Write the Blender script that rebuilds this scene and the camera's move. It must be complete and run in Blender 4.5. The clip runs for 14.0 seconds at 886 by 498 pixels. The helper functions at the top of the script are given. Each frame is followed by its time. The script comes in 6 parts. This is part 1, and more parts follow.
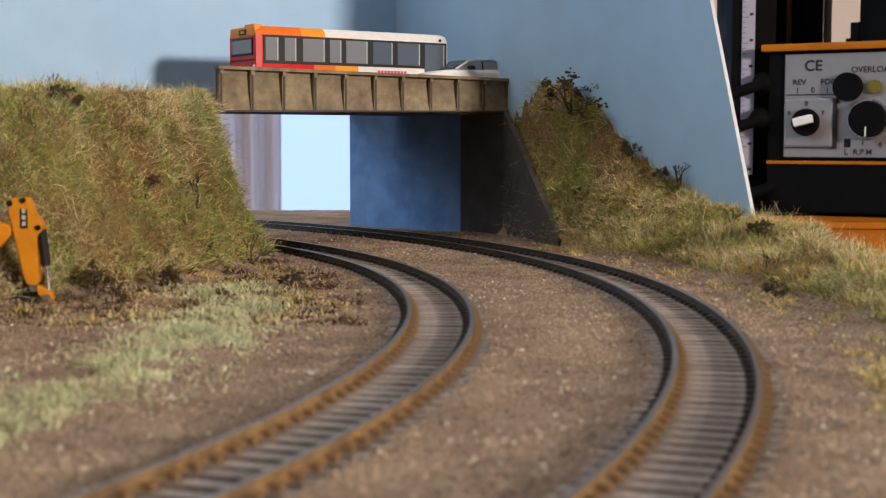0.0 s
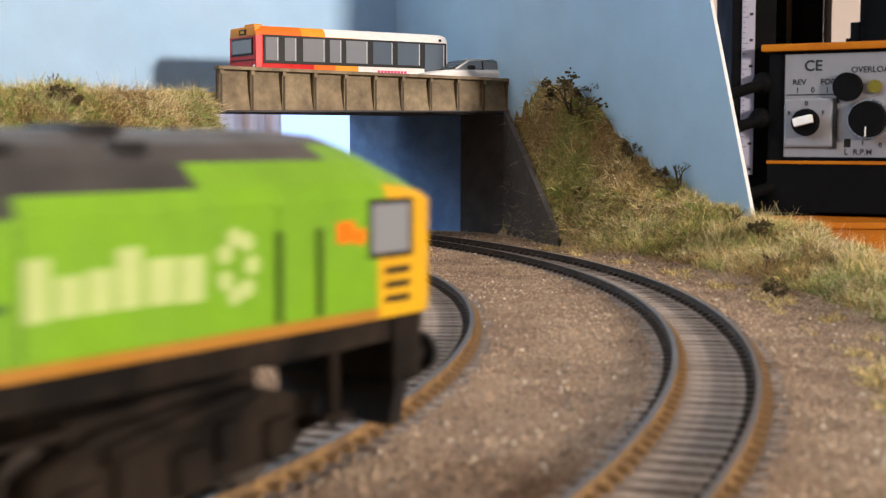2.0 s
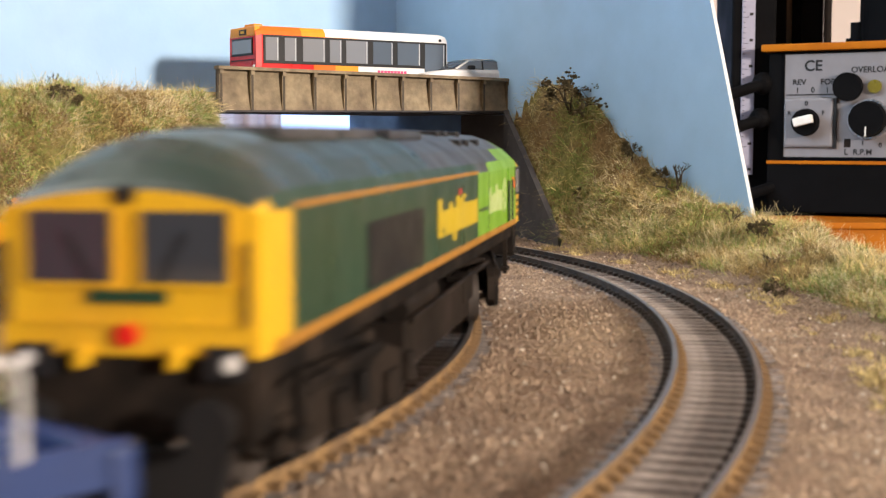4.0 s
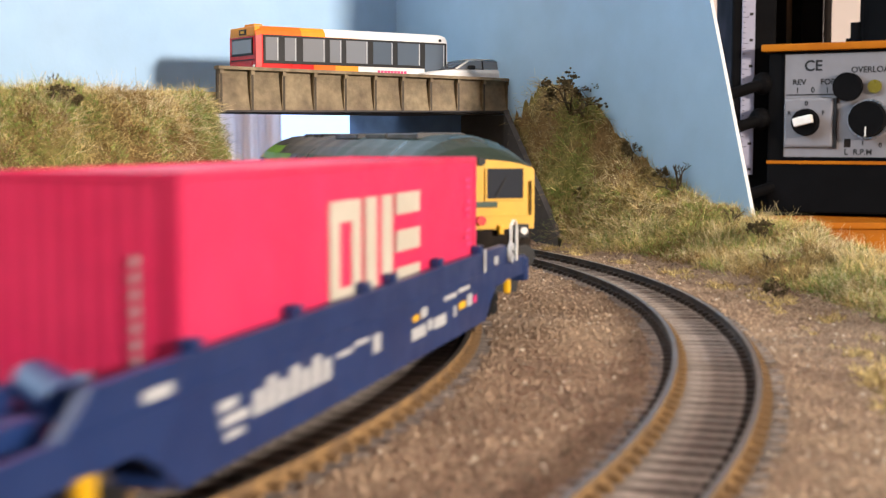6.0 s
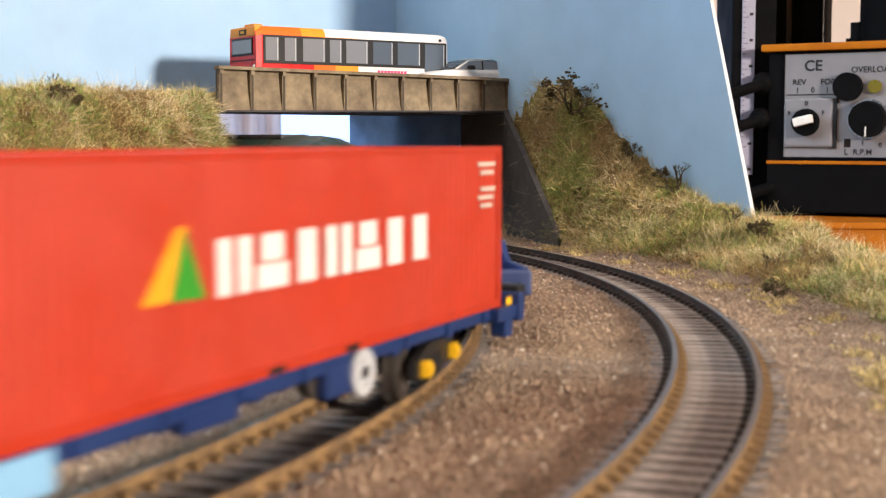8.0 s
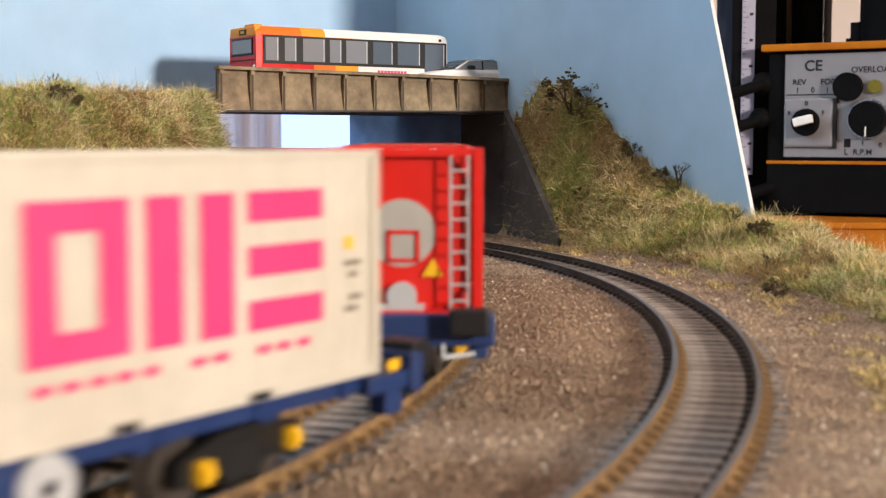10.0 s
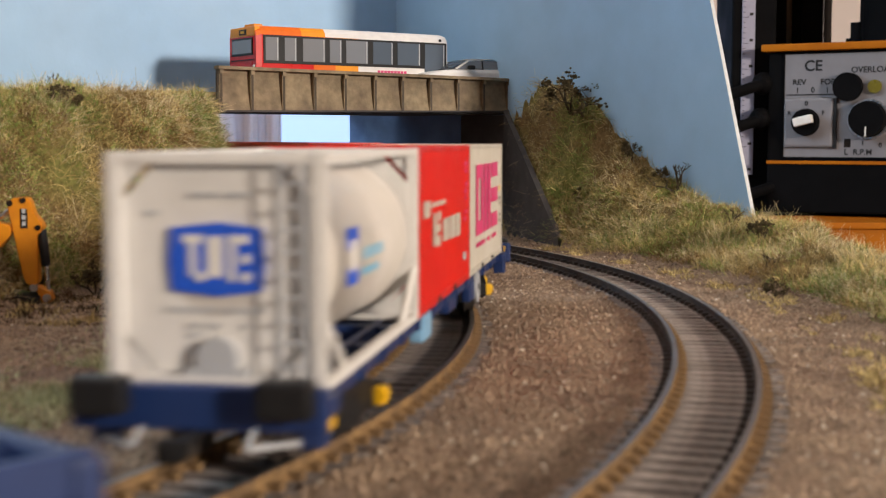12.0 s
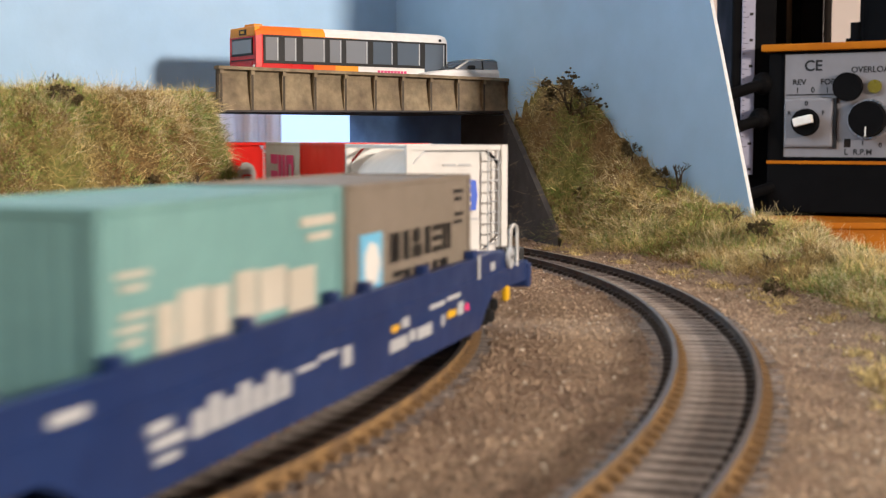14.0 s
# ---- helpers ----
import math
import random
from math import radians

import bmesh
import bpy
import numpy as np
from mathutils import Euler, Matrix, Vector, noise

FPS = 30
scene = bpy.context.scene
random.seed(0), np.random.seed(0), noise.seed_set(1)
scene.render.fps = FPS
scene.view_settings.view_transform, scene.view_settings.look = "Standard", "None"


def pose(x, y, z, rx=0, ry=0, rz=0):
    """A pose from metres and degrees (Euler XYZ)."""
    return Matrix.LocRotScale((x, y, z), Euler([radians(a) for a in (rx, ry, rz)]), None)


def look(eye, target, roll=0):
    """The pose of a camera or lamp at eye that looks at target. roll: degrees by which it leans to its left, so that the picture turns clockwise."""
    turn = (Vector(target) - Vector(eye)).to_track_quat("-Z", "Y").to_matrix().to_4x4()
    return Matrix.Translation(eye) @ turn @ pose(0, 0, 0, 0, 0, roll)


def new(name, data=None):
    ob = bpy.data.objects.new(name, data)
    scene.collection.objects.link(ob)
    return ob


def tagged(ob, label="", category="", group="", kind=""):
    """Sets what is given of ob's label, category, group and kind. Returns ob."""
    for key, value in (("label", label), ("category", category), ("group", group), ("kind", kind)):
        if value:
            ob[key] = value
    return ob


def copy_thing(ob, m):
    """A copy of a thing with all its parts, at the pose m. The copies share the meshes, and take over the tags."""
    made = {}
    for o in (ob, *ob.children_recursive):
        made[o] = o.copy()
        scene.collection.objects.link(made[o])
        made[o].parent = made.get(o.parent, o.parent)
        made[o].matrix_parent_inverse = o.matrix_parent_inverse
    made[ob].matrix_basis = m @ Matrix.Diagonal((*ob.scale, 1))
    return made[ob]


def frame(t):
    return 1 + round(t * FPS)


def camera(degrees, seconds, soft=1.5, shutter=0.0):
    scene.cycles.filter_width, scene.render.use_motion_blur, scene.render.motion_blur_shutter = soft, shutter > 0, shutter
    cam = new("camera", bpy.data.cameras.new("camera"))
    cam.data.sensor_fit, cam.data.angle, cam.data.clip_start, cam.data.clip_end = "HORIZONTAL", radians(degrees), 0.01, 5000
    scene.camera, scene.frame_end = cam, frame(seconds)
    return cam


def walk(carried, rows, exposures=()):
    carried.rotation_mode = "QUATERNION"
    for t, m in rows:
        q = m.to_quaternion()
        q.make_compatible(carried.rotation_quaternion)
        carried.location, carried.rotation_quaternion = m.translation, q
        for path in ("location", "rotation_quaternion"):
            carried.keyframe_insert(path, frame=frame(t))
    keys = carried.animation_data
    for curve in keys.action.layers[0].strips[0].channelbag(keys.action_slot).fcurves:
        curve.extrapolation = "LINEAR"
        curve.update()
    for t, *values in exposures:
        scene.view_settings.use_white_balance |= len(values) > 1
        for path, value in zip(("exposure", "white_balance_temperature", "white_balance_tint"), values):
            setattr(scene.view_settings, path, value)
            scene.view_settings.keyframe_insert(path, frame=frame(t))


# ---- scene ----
# A model railway in true size: lengths below are written in millimetres and scaled by MM.
# z = 0 is the top of the rails, y runs away from the camera.
MM = 0.001
EYE_H = 49.24
cam = camera(36.42, 14.0, soft=1.2, shutter=0.8)
cam.data.dof.use_dof = True
cam.data.dof.focus_distance = 0.72
cam.data.dof.aperture_fstop = 33.0
STAND = pose(0, 0, EYE_H * MM, 90 - 4.69, 0, 0)
walk(cam, [(0.0, STAND), (14.0, STAND)], exposures=[(0.0, -0.40), (1.2, -0.45), (1.6, -0.30), (2.5, 0.25), (3.2, 0.35), (5.5, 0.20), (6.5, 0.30), (7.0, 0.30), (8.0, 0.25), (10.5, -0.15), (11.0, -0.35), (12.0, -0.35), (13.0, -0.05), (14.0, -0.10)])

# ---- light: the room's ceiling lamp, a bright lamp off to one side, and the window behind ----
world = bpy.data.worlds.new("world")
scene.world = world
world.use_nodes = True
world.node_tree.nodes["Background"].inputs[0].default_value = (0.62, 0.72, 1.0, 1)
world.node_tree.nodes["Background"].inputs[1].default_value = 0.3


def lamp(name, kind, energy, color, m, size=0.1, size_y=None):
    data = bpy.data.lights.new(name, kind)
    data.energy, data.color = energy, color
    if kind == "AREA":
        data.shape = "RECTANGLE" if size_y else "DISK"
        data.size = size
        if size_y:
            data.size_y = size_y
    ob = new(name, data)
    ob.matrix_world = m
    return ob


lamp("side_lamp_light", "AREA", 110.0, (1.0, 0.86, 0.74), look((2.05, -1.40, 0.66), (-0.03, 0.70, 0.05)), 0.26)
lamp("ceiling_light_glow", "AREA", 22.0, (1.0, 0.94, 0.86), look((-0.85, 0.30, 1.65), (0.0, 0.65, 0.0)), 1.2, 1.2)
lamp("west_window_light", "AREA", 75.0, (0.55, 0.78, 1.0), look((-2.2, 0.9, 0.9), (0.0, 0.65, 0.0)), 1.3, 1.3)


# ---- materials ----
def material(name, color, rough=0.6, metal=0.0, var=0.12, scale=300.0, bump=0.0, bump_scale=None, second=None, mix_scale=60.0,
             mix=(0.42, 0.62), spec=0.5, alpha=None, coat=0.0, emit=0.0, by_object=0.0, by_island=0.0):
    """A procedural surface: a base colour with fine grain, a second tone in patches, and relief. Scales are per metre."""
    m = bpy.data.materials.new(name)
    m.use_nodes = True
    nt = m.node_tree
    b = nt.nodes["Principled BSDF"]
    b.inputs["Roughness"].default_value = rough
    b.inputs["Metallic"].default_value = metal
    b.inputs["Specular IOR Level"].default_value = spec
    b.inputs["Coat Weight"].default_value = coat
    co = nt.nodes.new("ShaderNodeTexCoord")

    def tex(sc, detail=5.0):
        n = nt.nodes.new("ShaderNodeTexNoise")
        n.inputs["Scale"].default_value = sc
        n.inputs["Detail"].default_value = detail
        nt.links.new(co.outputs["Object"], n.inputs["Vector"])
        return n.outputs["Fac"]

    def ramp(fac, lo, hi, out_lo=0.0, out_hi=1.0):
        r = nt.nodes.new("ShaderNodeMapRange")
        r.inputs["From Min"].default_value, r.inputs["From Max"].default_value = lo, hi
        r.inputs["To Min"].default_value, r.inputs["To Max"].default_value = out_lo, out_hi
        nt.links.new(fac, r.inputs["Value"])
        return r.outputs["Result"]

    def mixed(fac, a, c):
        x = nt.nodes.new("ShaderNodeMix")
        x.data_type = "RGBA"
        nt.links.new(fac, x.inputs["Factor"])
        for value, sock in ((a, x.inputs["A"]), (c, x.inputs["B"])):
            if isinstance(value, tuple):
                sock.default_value = (*value, 1)
            else:
                nt.links.new(value, sock)
        return x.outputs["Result"]

    col = color
    if second:
        col = mixed(ramp(tex(mix_scale), *mix), color, second)
    if var:
        hsv = nt.nodes.new("ShaderNodeHueSaturation")
        if isinstance(col, tuple):
            hsv.inputs["Color"].default_value = (*col, 1)
        else:
            nt.links.new(col, hsv.inputs["Color"])
        value = ramp(tex(scale), 0.3, 0.7, 1 - var, 1 + var)
        if by_object or by_island:
            if by_object:
                info, amount = nt.nodes.new("ShaderNodeObjectInfo").outputs["Random"], by_object
            else:
                info, amount = nt.nodes.new("ShaderNodeNewGeometry").outputs["Random Per Island"], by_island
            mul = nt.nodes.new("ShaderNodeMath")
            mul.operation = "MULTIPLY"
            nt.links.new(value, mul.inputs[0])
            nt.links.new(ramp(info, 0, 1, 1 - amount, 1 + amount), mul.inputs[1])
            value = mul.outputs[0]
        nt.links.new(value, hsv.inputs["Value"])
        col = hsv.outputs["Color"]
    if isinstance(col, tuple):
        b.inputs["Base Color"].default_value = (*col, 1)
    else:
        nt.links.new(col, b.inputs["Base Color"])
    if bump:
        bp = nt.nodes.new("ShaderNodeBump")
        bp.inputs["Strength"].default_value = min(1.0, bump)
        bp.inputs["Distance"].default_value = 0.0006
        nt.links.new(tex(bump_scale or scale, 8.0), bp.inputs["Height"])
        nt.links.new(bp.outputs["Normal"], b.inputs["Normal"])
    if var:
        nt.links.new(ramp(tex(scale * 0.37), 0.3, 0.7, max(0.02, rough - 0.1), min(1, rough + 0.1)), b.inputs["Roughness"])
    if alpha is not None:
        b.inputs["Transmission Weight"].default_value = 1.0
        b.inputs["IOR"].default_value = 1.3
    if emit:
        b.inputs["Emission Color"].default_value = (*color, 1)
        b.inputs["Emission Strength"].default_value = emit
    return m


BALLAST = material("ballast", (0.30, 0.22, 0.152), 0.95, var=0.35, scale=1500, bump=1.0, bump_scale=900, second=(0.19, 0.13, 0.095), mix_scale=42, spec=0.15)
# Bed under the tracks: the shade between sleepers is put into this dark colour
BED_SHADE = material("shaded_track_bed", (0.075, 0.058, 0.047), 0.9, var=0.4, scale=900, bump=1.0, bump_scale=700, second=(0.12, 0.095, 0.078), mix_scale=160, spec=0.15)
STONE = material("stone_chip", (0.36, 0.272, 0.195), 0.9, var=0.2, scale=1200, by_island=0.42, second=(0.23, 0.172, 0.128), mix_scale=38, spec=0.2)
EARTH = material("earth", (0.17, 0.115, 0.05), 0.95, var=0.4, scale=700, bump=1.0, bump_scale=500, second=(0.16, 0.16, 0.05), mix_scale=30, spec=0.1)
SKY_BLUE = material("sky_blue_paint", (0.34, 0.55, 0.80), 0.6, var=0.05, scale=40, bump=0.12, bump_scale=400, second=(0.37, 0.58, 0.81), mix_scale=6)
STREAKED_BLUE = material("streaked_blue_paint", (0.13, 0.24, 0.47), 0.7, var=0.12, scale=120, bump=0.2, bump_scale=300, second=(0.10, 0.19, 0.40), mix_scale=70)
CUT_EDGE = material("raw_board_edge", (0.62, 0.66, 0.69), 0.9, var=0.1, scale=500, bump=0.6, bump_scale=600)
GRIME = material("grimy_joint", (0.075, 0.062, 0.048), 0.9, var=0.2, scale=300)
CONCRETE = material("weathered_concrete", (0.27, 0.215, 0.135), 0.85, var=0.25, scale=250, second=(0.17, 0.13, 0.085), mix_scale=45, bump=0.3, bump_scale=900)
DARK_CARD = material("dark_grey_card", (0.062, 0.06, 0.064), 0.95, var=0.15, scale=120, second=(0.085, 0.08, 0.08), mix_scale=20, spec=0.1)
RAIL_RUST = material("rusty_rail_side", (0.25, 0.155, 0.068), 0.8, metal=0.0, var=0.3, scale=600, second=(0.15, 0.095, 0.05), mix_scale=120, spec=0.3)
# Inner rail and chair sides, with their shade put into the colour
RAIL_SHADE = material("shaded_rail_side", (0.035, 0.032, 0.032), 0.7, var=0.3, scale=600, second=(0.06, 0.045, 0.035), mix_scale=120, spec=0.3)
RAIL_TOP = material("polished_rail_head", (0.30, 0.285, 0.275), 0.42, metal=1.0, var=0.1, scale=900)
SLEEPER = material("sleeper_plastic", (0.21, 0.185, 0.17), 0.85, var=0.2, scale=500, by_object=0.2, second=(0.30, 0.26, 0.235), mix_scale=250, spec=0.25)


def paint(name, color, rough=0.45, var=0.05, second=None, **kw):
    return material(name, color, rough, var=var, scale=kw.pop("scale", 220.0), second=second, **kw)


LIME = paint("lime_green_paint", (0.165, 0.36, 0.016), 0.4, second=(0.14, 0.31, 0.016), mix_scale=40)
LOCO_GREEN = paint("dark_green_paint", (0.011, 0.043, 0.022), 0.35, second=(0.014, 0.050, 0.027), mix_scale=40)
CAB_YELLOW = paint("warning_yellow_paint", (0.66, 0.38, 0.012), 0.4, second=(0.60, 0.33, 0.015), mix_scale=50)
STRIPE = paint("orange_stripe_paint", (0.36, 0.165, 0.02), 0.45)
ROOF_GREEN = paint("dark_green_roof", (0.012, 0.03, 0.022), 0.33, var=0.15, second=(0.02, 0.035, 0.028), mix_scale=30)
ROOF_GREY = paint("sooty_roof_grey", (0.030, 0.031, 0.036), 0.36, var=0.2, second=(0.055, 0.055, 0.055), mix_scale=28)
UNDER = paint("track_dirt_black", (0.006, 0.005, 0.0045), 0.75, var=0.3, second=(0.022, 0.016, 0.012), mix_scale=70, spec=0.12)
FUEL = paint("dirty_brown_grey", (0.017, 0.012, 0.0095), 0.65, var=0.2, second=(0.009, 0.0065, 0.005), mix_scale=50, spec=0.15)
BLACK = paint("black_plastic", (0.014, 0.014, 0.015), 0.45, spec=0.25)
WHITE = paint("white_paint", (0.70, 0.69, 0.66), 0.5)
OFF_WHITE = paint("cream_white_paint", (0.54, 0.51, 0.44), 0.5, second=(0.51, 0.475, 0.40), mix_scale=30)
GREY = paint("light_grey_paint", (0.45, 0.47, 0.49), 0.45)
WAGON_BLUE = paint("wagon_blue_paint", (0.008, 0.026, 0.108), 0.45, second=(0.010, 0.031, 0.122), mix_scale=60, coat=0.1)
PALE_BLUE = paint("pale_blue_plastic", (0.22, 0.44, 0.66), 0.4)
YELLOW = paint("bright_yellow_paint", (0.80, 0.46, 0.01), 0.45)
PRINT_YELLOW = paint("dull_yellow_print", (0.50, 0.36, 0.012), 0.5)
PINK = paint("magenta_pink_paint", (0.62, 0.025, 0.105), 0.45, second=(0.58, 0.022, 0.095), mix_scale=30)
PINK_MARK = paint("pink_print", (0.68, 0.045, 0.18), 0.5)
ORANGE_RED = paint("orange_red_paint", (0.42, 0.030, 0.009), 0.42, second=(0.40, 0.028, 0.008), mix_scale=30)
RED = paint("bright_red_paint", (0.64, 0.013, 0.007), 0.4, second=(0.60, 0.012, 0.007), mix_scale=30)
GREEN_MARK = paint("green_print", (0.03, 0.25, 0.02), 0.5)
TAUPE = paint("taupe_grey_paint", (0.215, 0.18, 0.145), 0.5, second=(0.195, 0.165, 0.13), mix_scale=30)
AQUA = paint("pale_aqua_paint", (0.17, 0.34, 0.33), 0.5, second=(0.15, 0.31, 0.305), mix_scale=30)
BLUE_MARK = paint("blue_print", (0.02, 0.10, 0.62), 0.4)
SKY_MARK = paint("sky_print", (0.15, 0.48, 0.72), 0.4)
TANK_CREAM = paint("cream_tank_paint", (0.62, 0.59, 0.55), 0.38, second=(0.58, 0.55, 0.50), mix_scale=30)
TANK_GREY = paint("grey_tank_paint", (0.40, 0.40, 0.38), 0.4, second=(0.36, 0.355, 0.335), mix_scale=30)
STEEL = material("bright_steel", (0.55, 0.55, 0.56), 0.3, metal=1.0, var=0.08, scale=400)
DARK_STEEL = material("dark_wheel_steel", (0.10, 0.085, 0.075), 0.5, metal=0.6, var=0.2, scale=300)
GLASS = material("dark_window_glass", (0.035, 0.04, 0.05), 0.06, var=0.0, spec=0.8)
GLASS_GREY = material("grey_window_glass", (0.22, 0.235, 0.26), 0.08, var=0.0, spec=0.8)
GLASS_BLUE = material("blue_grey_window_glass", (0.10, 0.125, 0.16), 0.08, var=0.0, spec=0.8)
BUS_RED = paint("bus_red_paint", (0.62, 0.012, 0.012), 0.35, spec=0.25)
BUS_ORANGE = paint("bus_orange_paint", (0.80, 0.16, 0.01), 0.35, spec=0.25)
BUS_AMBER = paint("bus_amber_paint", (0.85, 0.33, 0.02), 0.35, spec=0.25)
BUS_WHITE = paint("bus_white_paint", (0.78, 0.77, 0.76), 0.35, spec=0.25)
DIGGER = paint("digger_yellow_paint", (0.66, 0.25, 0.008), 0.42, second=(0.58, 0.21, 0.01), mix_scale=120)
TWIG = material("dry_twig", (0.055, 0.045, 0.032), 0.9, var=0.3, scale=600, second=(0.12, 0.085, 0.05), mix_scale=150, by_island=0.3, spec=0.1)
GRASS_DRY = material("straw_grass_fibre", (0.54, 0.43, 0.19), 0.7, var=0.2, scale=60, second=(0.26, 0.18, 0.07), mix_scale=26, mix=(0.5, 0.62), by_island=0.6, spec=0.3)
GRASS_GREEN = material("green_grass_fibre", (0.29, 0.38, 0.10), 0.75, var=0.2, scale=60, second=(0.14, 0.22, 0.045), mix_scale=30, by_island=0.6, spec=0.3)
GRASS_BROWN = material("brown_grass_fibre", (0.26, 0.14, 0.05), 0.8, var=0.2, scale=60, second=(0.15, 0.09, 0.04), mix_scale=40, by_island=0.45, spec=0.2)
GRASS_PALE = material("pale_green_fibre", (0.50, 0.54, 0.33), 0.8, var=0.2, scale=60, second=(0.52, 0.49, 0.31), mix_scale=40, by_island=0.35, spec=0.2)
GRASS_LIGHT = material("bleached_grass_fibre", (0.74, 0.64, 0.40), 0.6, var=0.2, scale=60, by_island=0.4, spec=0.4)
LITTER = material("dark_leaf_litter", (0.085, 0.055, 0.03), 0.9, var=0.3, scale=200, by_island=0.6, spec=0.1)
ROOM_WALL = material("warm_plaster_wall", (0.70, 0.58, 0.50), 0.9, var=0.05, scale=12, bump=0.1, bump_scale=200)
ROOM_PAPER = material("dull_wallpaper", (0.22, 0.20, 0.19), 0.9, var=0.1, scale=12, bump=0.1, bump_scale=200)
ROOM_DARK = material("room_floor_boards", (0.16, 0.11, 0.08), 0.6, var=0.2, scale=15)
PLY = material("plywood", (0.42, 0.29, 0.16), 0.7, var=0.2, scale=40, second=(0.34, 0.22, 0.12), mix_scale=15)
MACHINE = paint("machine_black_paint", (0.004, 0.004, 0.0045), 0.7, var=0.15, scale=60, spec=0.04)
MACHINE_ORANGE = paint("machine_orange_paint", (0.40, 0.13, 0.006), 0.6, second=(0.34, 0.10, 0.006), mix_scale=10, spec=0.1)
PANEL = paint("brushed_panel_grey", (0.19, 0.185, 0.20), 0.5, scale=80)
RULER = paint("white_ruler_plastic", (0.27, 0.27, 0.36), 0.5)
CURTAIN = material("beige_curtain_cloth", (0.78, 0.66, 0.58), 0.95, var=0.1, scale=40)
PALE_LIME = paint("pale_lime_print", (0.42, 0.52, 0.20), 0.5)
tree = CURTAIN.node_tree
sheer, blend = tree.nodes.new("ShaderNodeBsdfTranslucent"), tree.nodes.new("ShaderNodeMixShader")   # a sheer, translucent cloth
sheer.inputs["Color"].default_value = (1.0, 0.86, 0.74, 1)
blend.inputs["Fac"].default_value = 1.0
tree.links.new(tree.nodes["Principled BSDF"].outputs[0], blend.inputs[1])
tree.links.new(sheer.outputs[0], blend.inputs[2])
tree.links.new(blend.outputs[0], tree.nodes["Material Output"].inputs["Surface"])


# ---- building ----
def part(name, bm, mat, parent=None, label="", smooth=False):
    """Link a bmesh, made in millimetres, as one mesh object under a thing or a part."""
    bm.transform(Matrix.Scale(MM, 4))
    me = bpy.data.meshes.new(name)
    bm.to_mesh(me)
    bm.free()
    for x in mat if isinstance(mat, (list, tuple)) else [mat]:
        me.materials.append(x)
    if smooth:
        me.polygons.foreach_set("use_smooth", [True] * len(me.polygons))
    ob = new(name, me)
    if parent:
        ob.parent = parent
    if label:
        tagged(ob, label)
    return ob


def thing(name, label, category, group="", kind="", at=None):
    ob = new(name)
    ob.empty_display_size = 0.01
    if at is not None:
        ob.matrix_world = at
    return tagged(ob, label, category, group, kind)


def mm(x, y, z, rx=0, ry=0, rz=0):
    return pose(x * MM, y * MM, z * MM, rx, ry, rz)


def box(bm, x0, x1, y0, y1, z0, z1, bevel=0.0, m=None, mat=0):
    r = bmesh.ops.create_cube(bm, size=1)
    vs = r["verts"]
    t = Matrix.Translation(((x0 + x1) / 2, (y0 + y1) / 2, (z0 + z1) / 2)) @ Matrix.Diagonal((x1 - x0, y1 - y0, z1 - z0, 1))
    bmesh.ops.transform(bm, matrix=(m @ t) if m else t, verts=vs)
    fs = {f for v in vs for f in v.link_faces}
    for f in fs:
        f.material_index = mat
    if bevel:
        es = {e for v in vs for e in v.link_edges}
        bmesh.ops.bevel(bm, geom=list(es), offset=bevel, segments=2, affect="EDGES", profile=0.6)
    return bm


def cyl(bm, r, depth, m, r2=None, n=20, caps=True):
    bmesh.ops.create_cone(bm, cap_ends=caps, segments=n, radius1=r, radius2=r if r2 is None else r2, depth=depth, matrix=m)
    return bm


AX = Matrix.Rotation(radians(90), 4, "Y")   # a cylinder along x
AY = Matrix.Rotation(radians(90), 4, "X")   # a cylinder along y


def at(x, y, z):
    return Matrix.Translation((x, y, z))


def rod(bm, a, b, r, n=8, r2=None):
    a, b = Vector(a), Vector(b)
    d = b - a
    m = Matrix.Translation((a + b) / 2) @ d.to_track_quat("Z", "Y").to_matrix().to_4x4()
    return cyl(bm, r, d.length, m, r2, n)


def prism(bm, outline, depth, m=None, mat=0):
    """An outline in x, z pushed along y by depth (from 0)."""
    a = [bm.verts.new((x, 0, z)) for x, z in outline]
    b = [bm.verts.new((x, depth, z)) for x, z in outline]
    n = len(a)
    fs = [bm.faces.new(a), bm.faces.new(b[::-1])]
    fs += [bm.faces.new((a[i], b[i], b[(i + 1) % n], a[(i + 1) % n])) for i in range(n)]
    for f in fs:
        f.material_index = mat
    bmesh.ops.recalc_face_normals(bm, faces=fs)
    if m:
        bmesh.ops.transform(bm, matrix=m, verts=a + b)
    return bm


# ---- the plan ----
LEFT_C, LEFT_R = Vector((-487.5, 377.46)), 486.8       # the track that the train runs on
RIGHT_C, RIGHT_R = Vector((-481.1, 395.5)), 550.7
GROUND_Z = -3.7
BRIDGE_A, BRIDGE_B = Vector((-105.5, 640.0)), Vector((36.5, 750.0))   # near face of the bridge
CORNER = Vector((-28.8, 842.0))                        # where the two sky boards meet
BOARD_RIGHT_DIR = Vector((0.570, -0.822)).normalized()
BOARD_LEFT_DIR = Vector((-0.822, -0.570)).normalized()


def arc(c, r, deg):
    a = radians(deg)
    return Vector((c.x + r * math.cos(a), c.y + r * math.sin(a)))


def smooth(a, b, x):
    t = min(1.0, max(0.0, (x - a) / (b - a)))
    return t * t * (3 - 2 * t)


def lerp_table(rows, x):
    if x <= rows[0][0]:
        return rows[0][1]
    for (a, va), (b, vb) in zip(rows, rows[1:]):
        if x <= b:
            return va + (vb - va) * (x - a) / (b - a)
    return rows[-1][1]


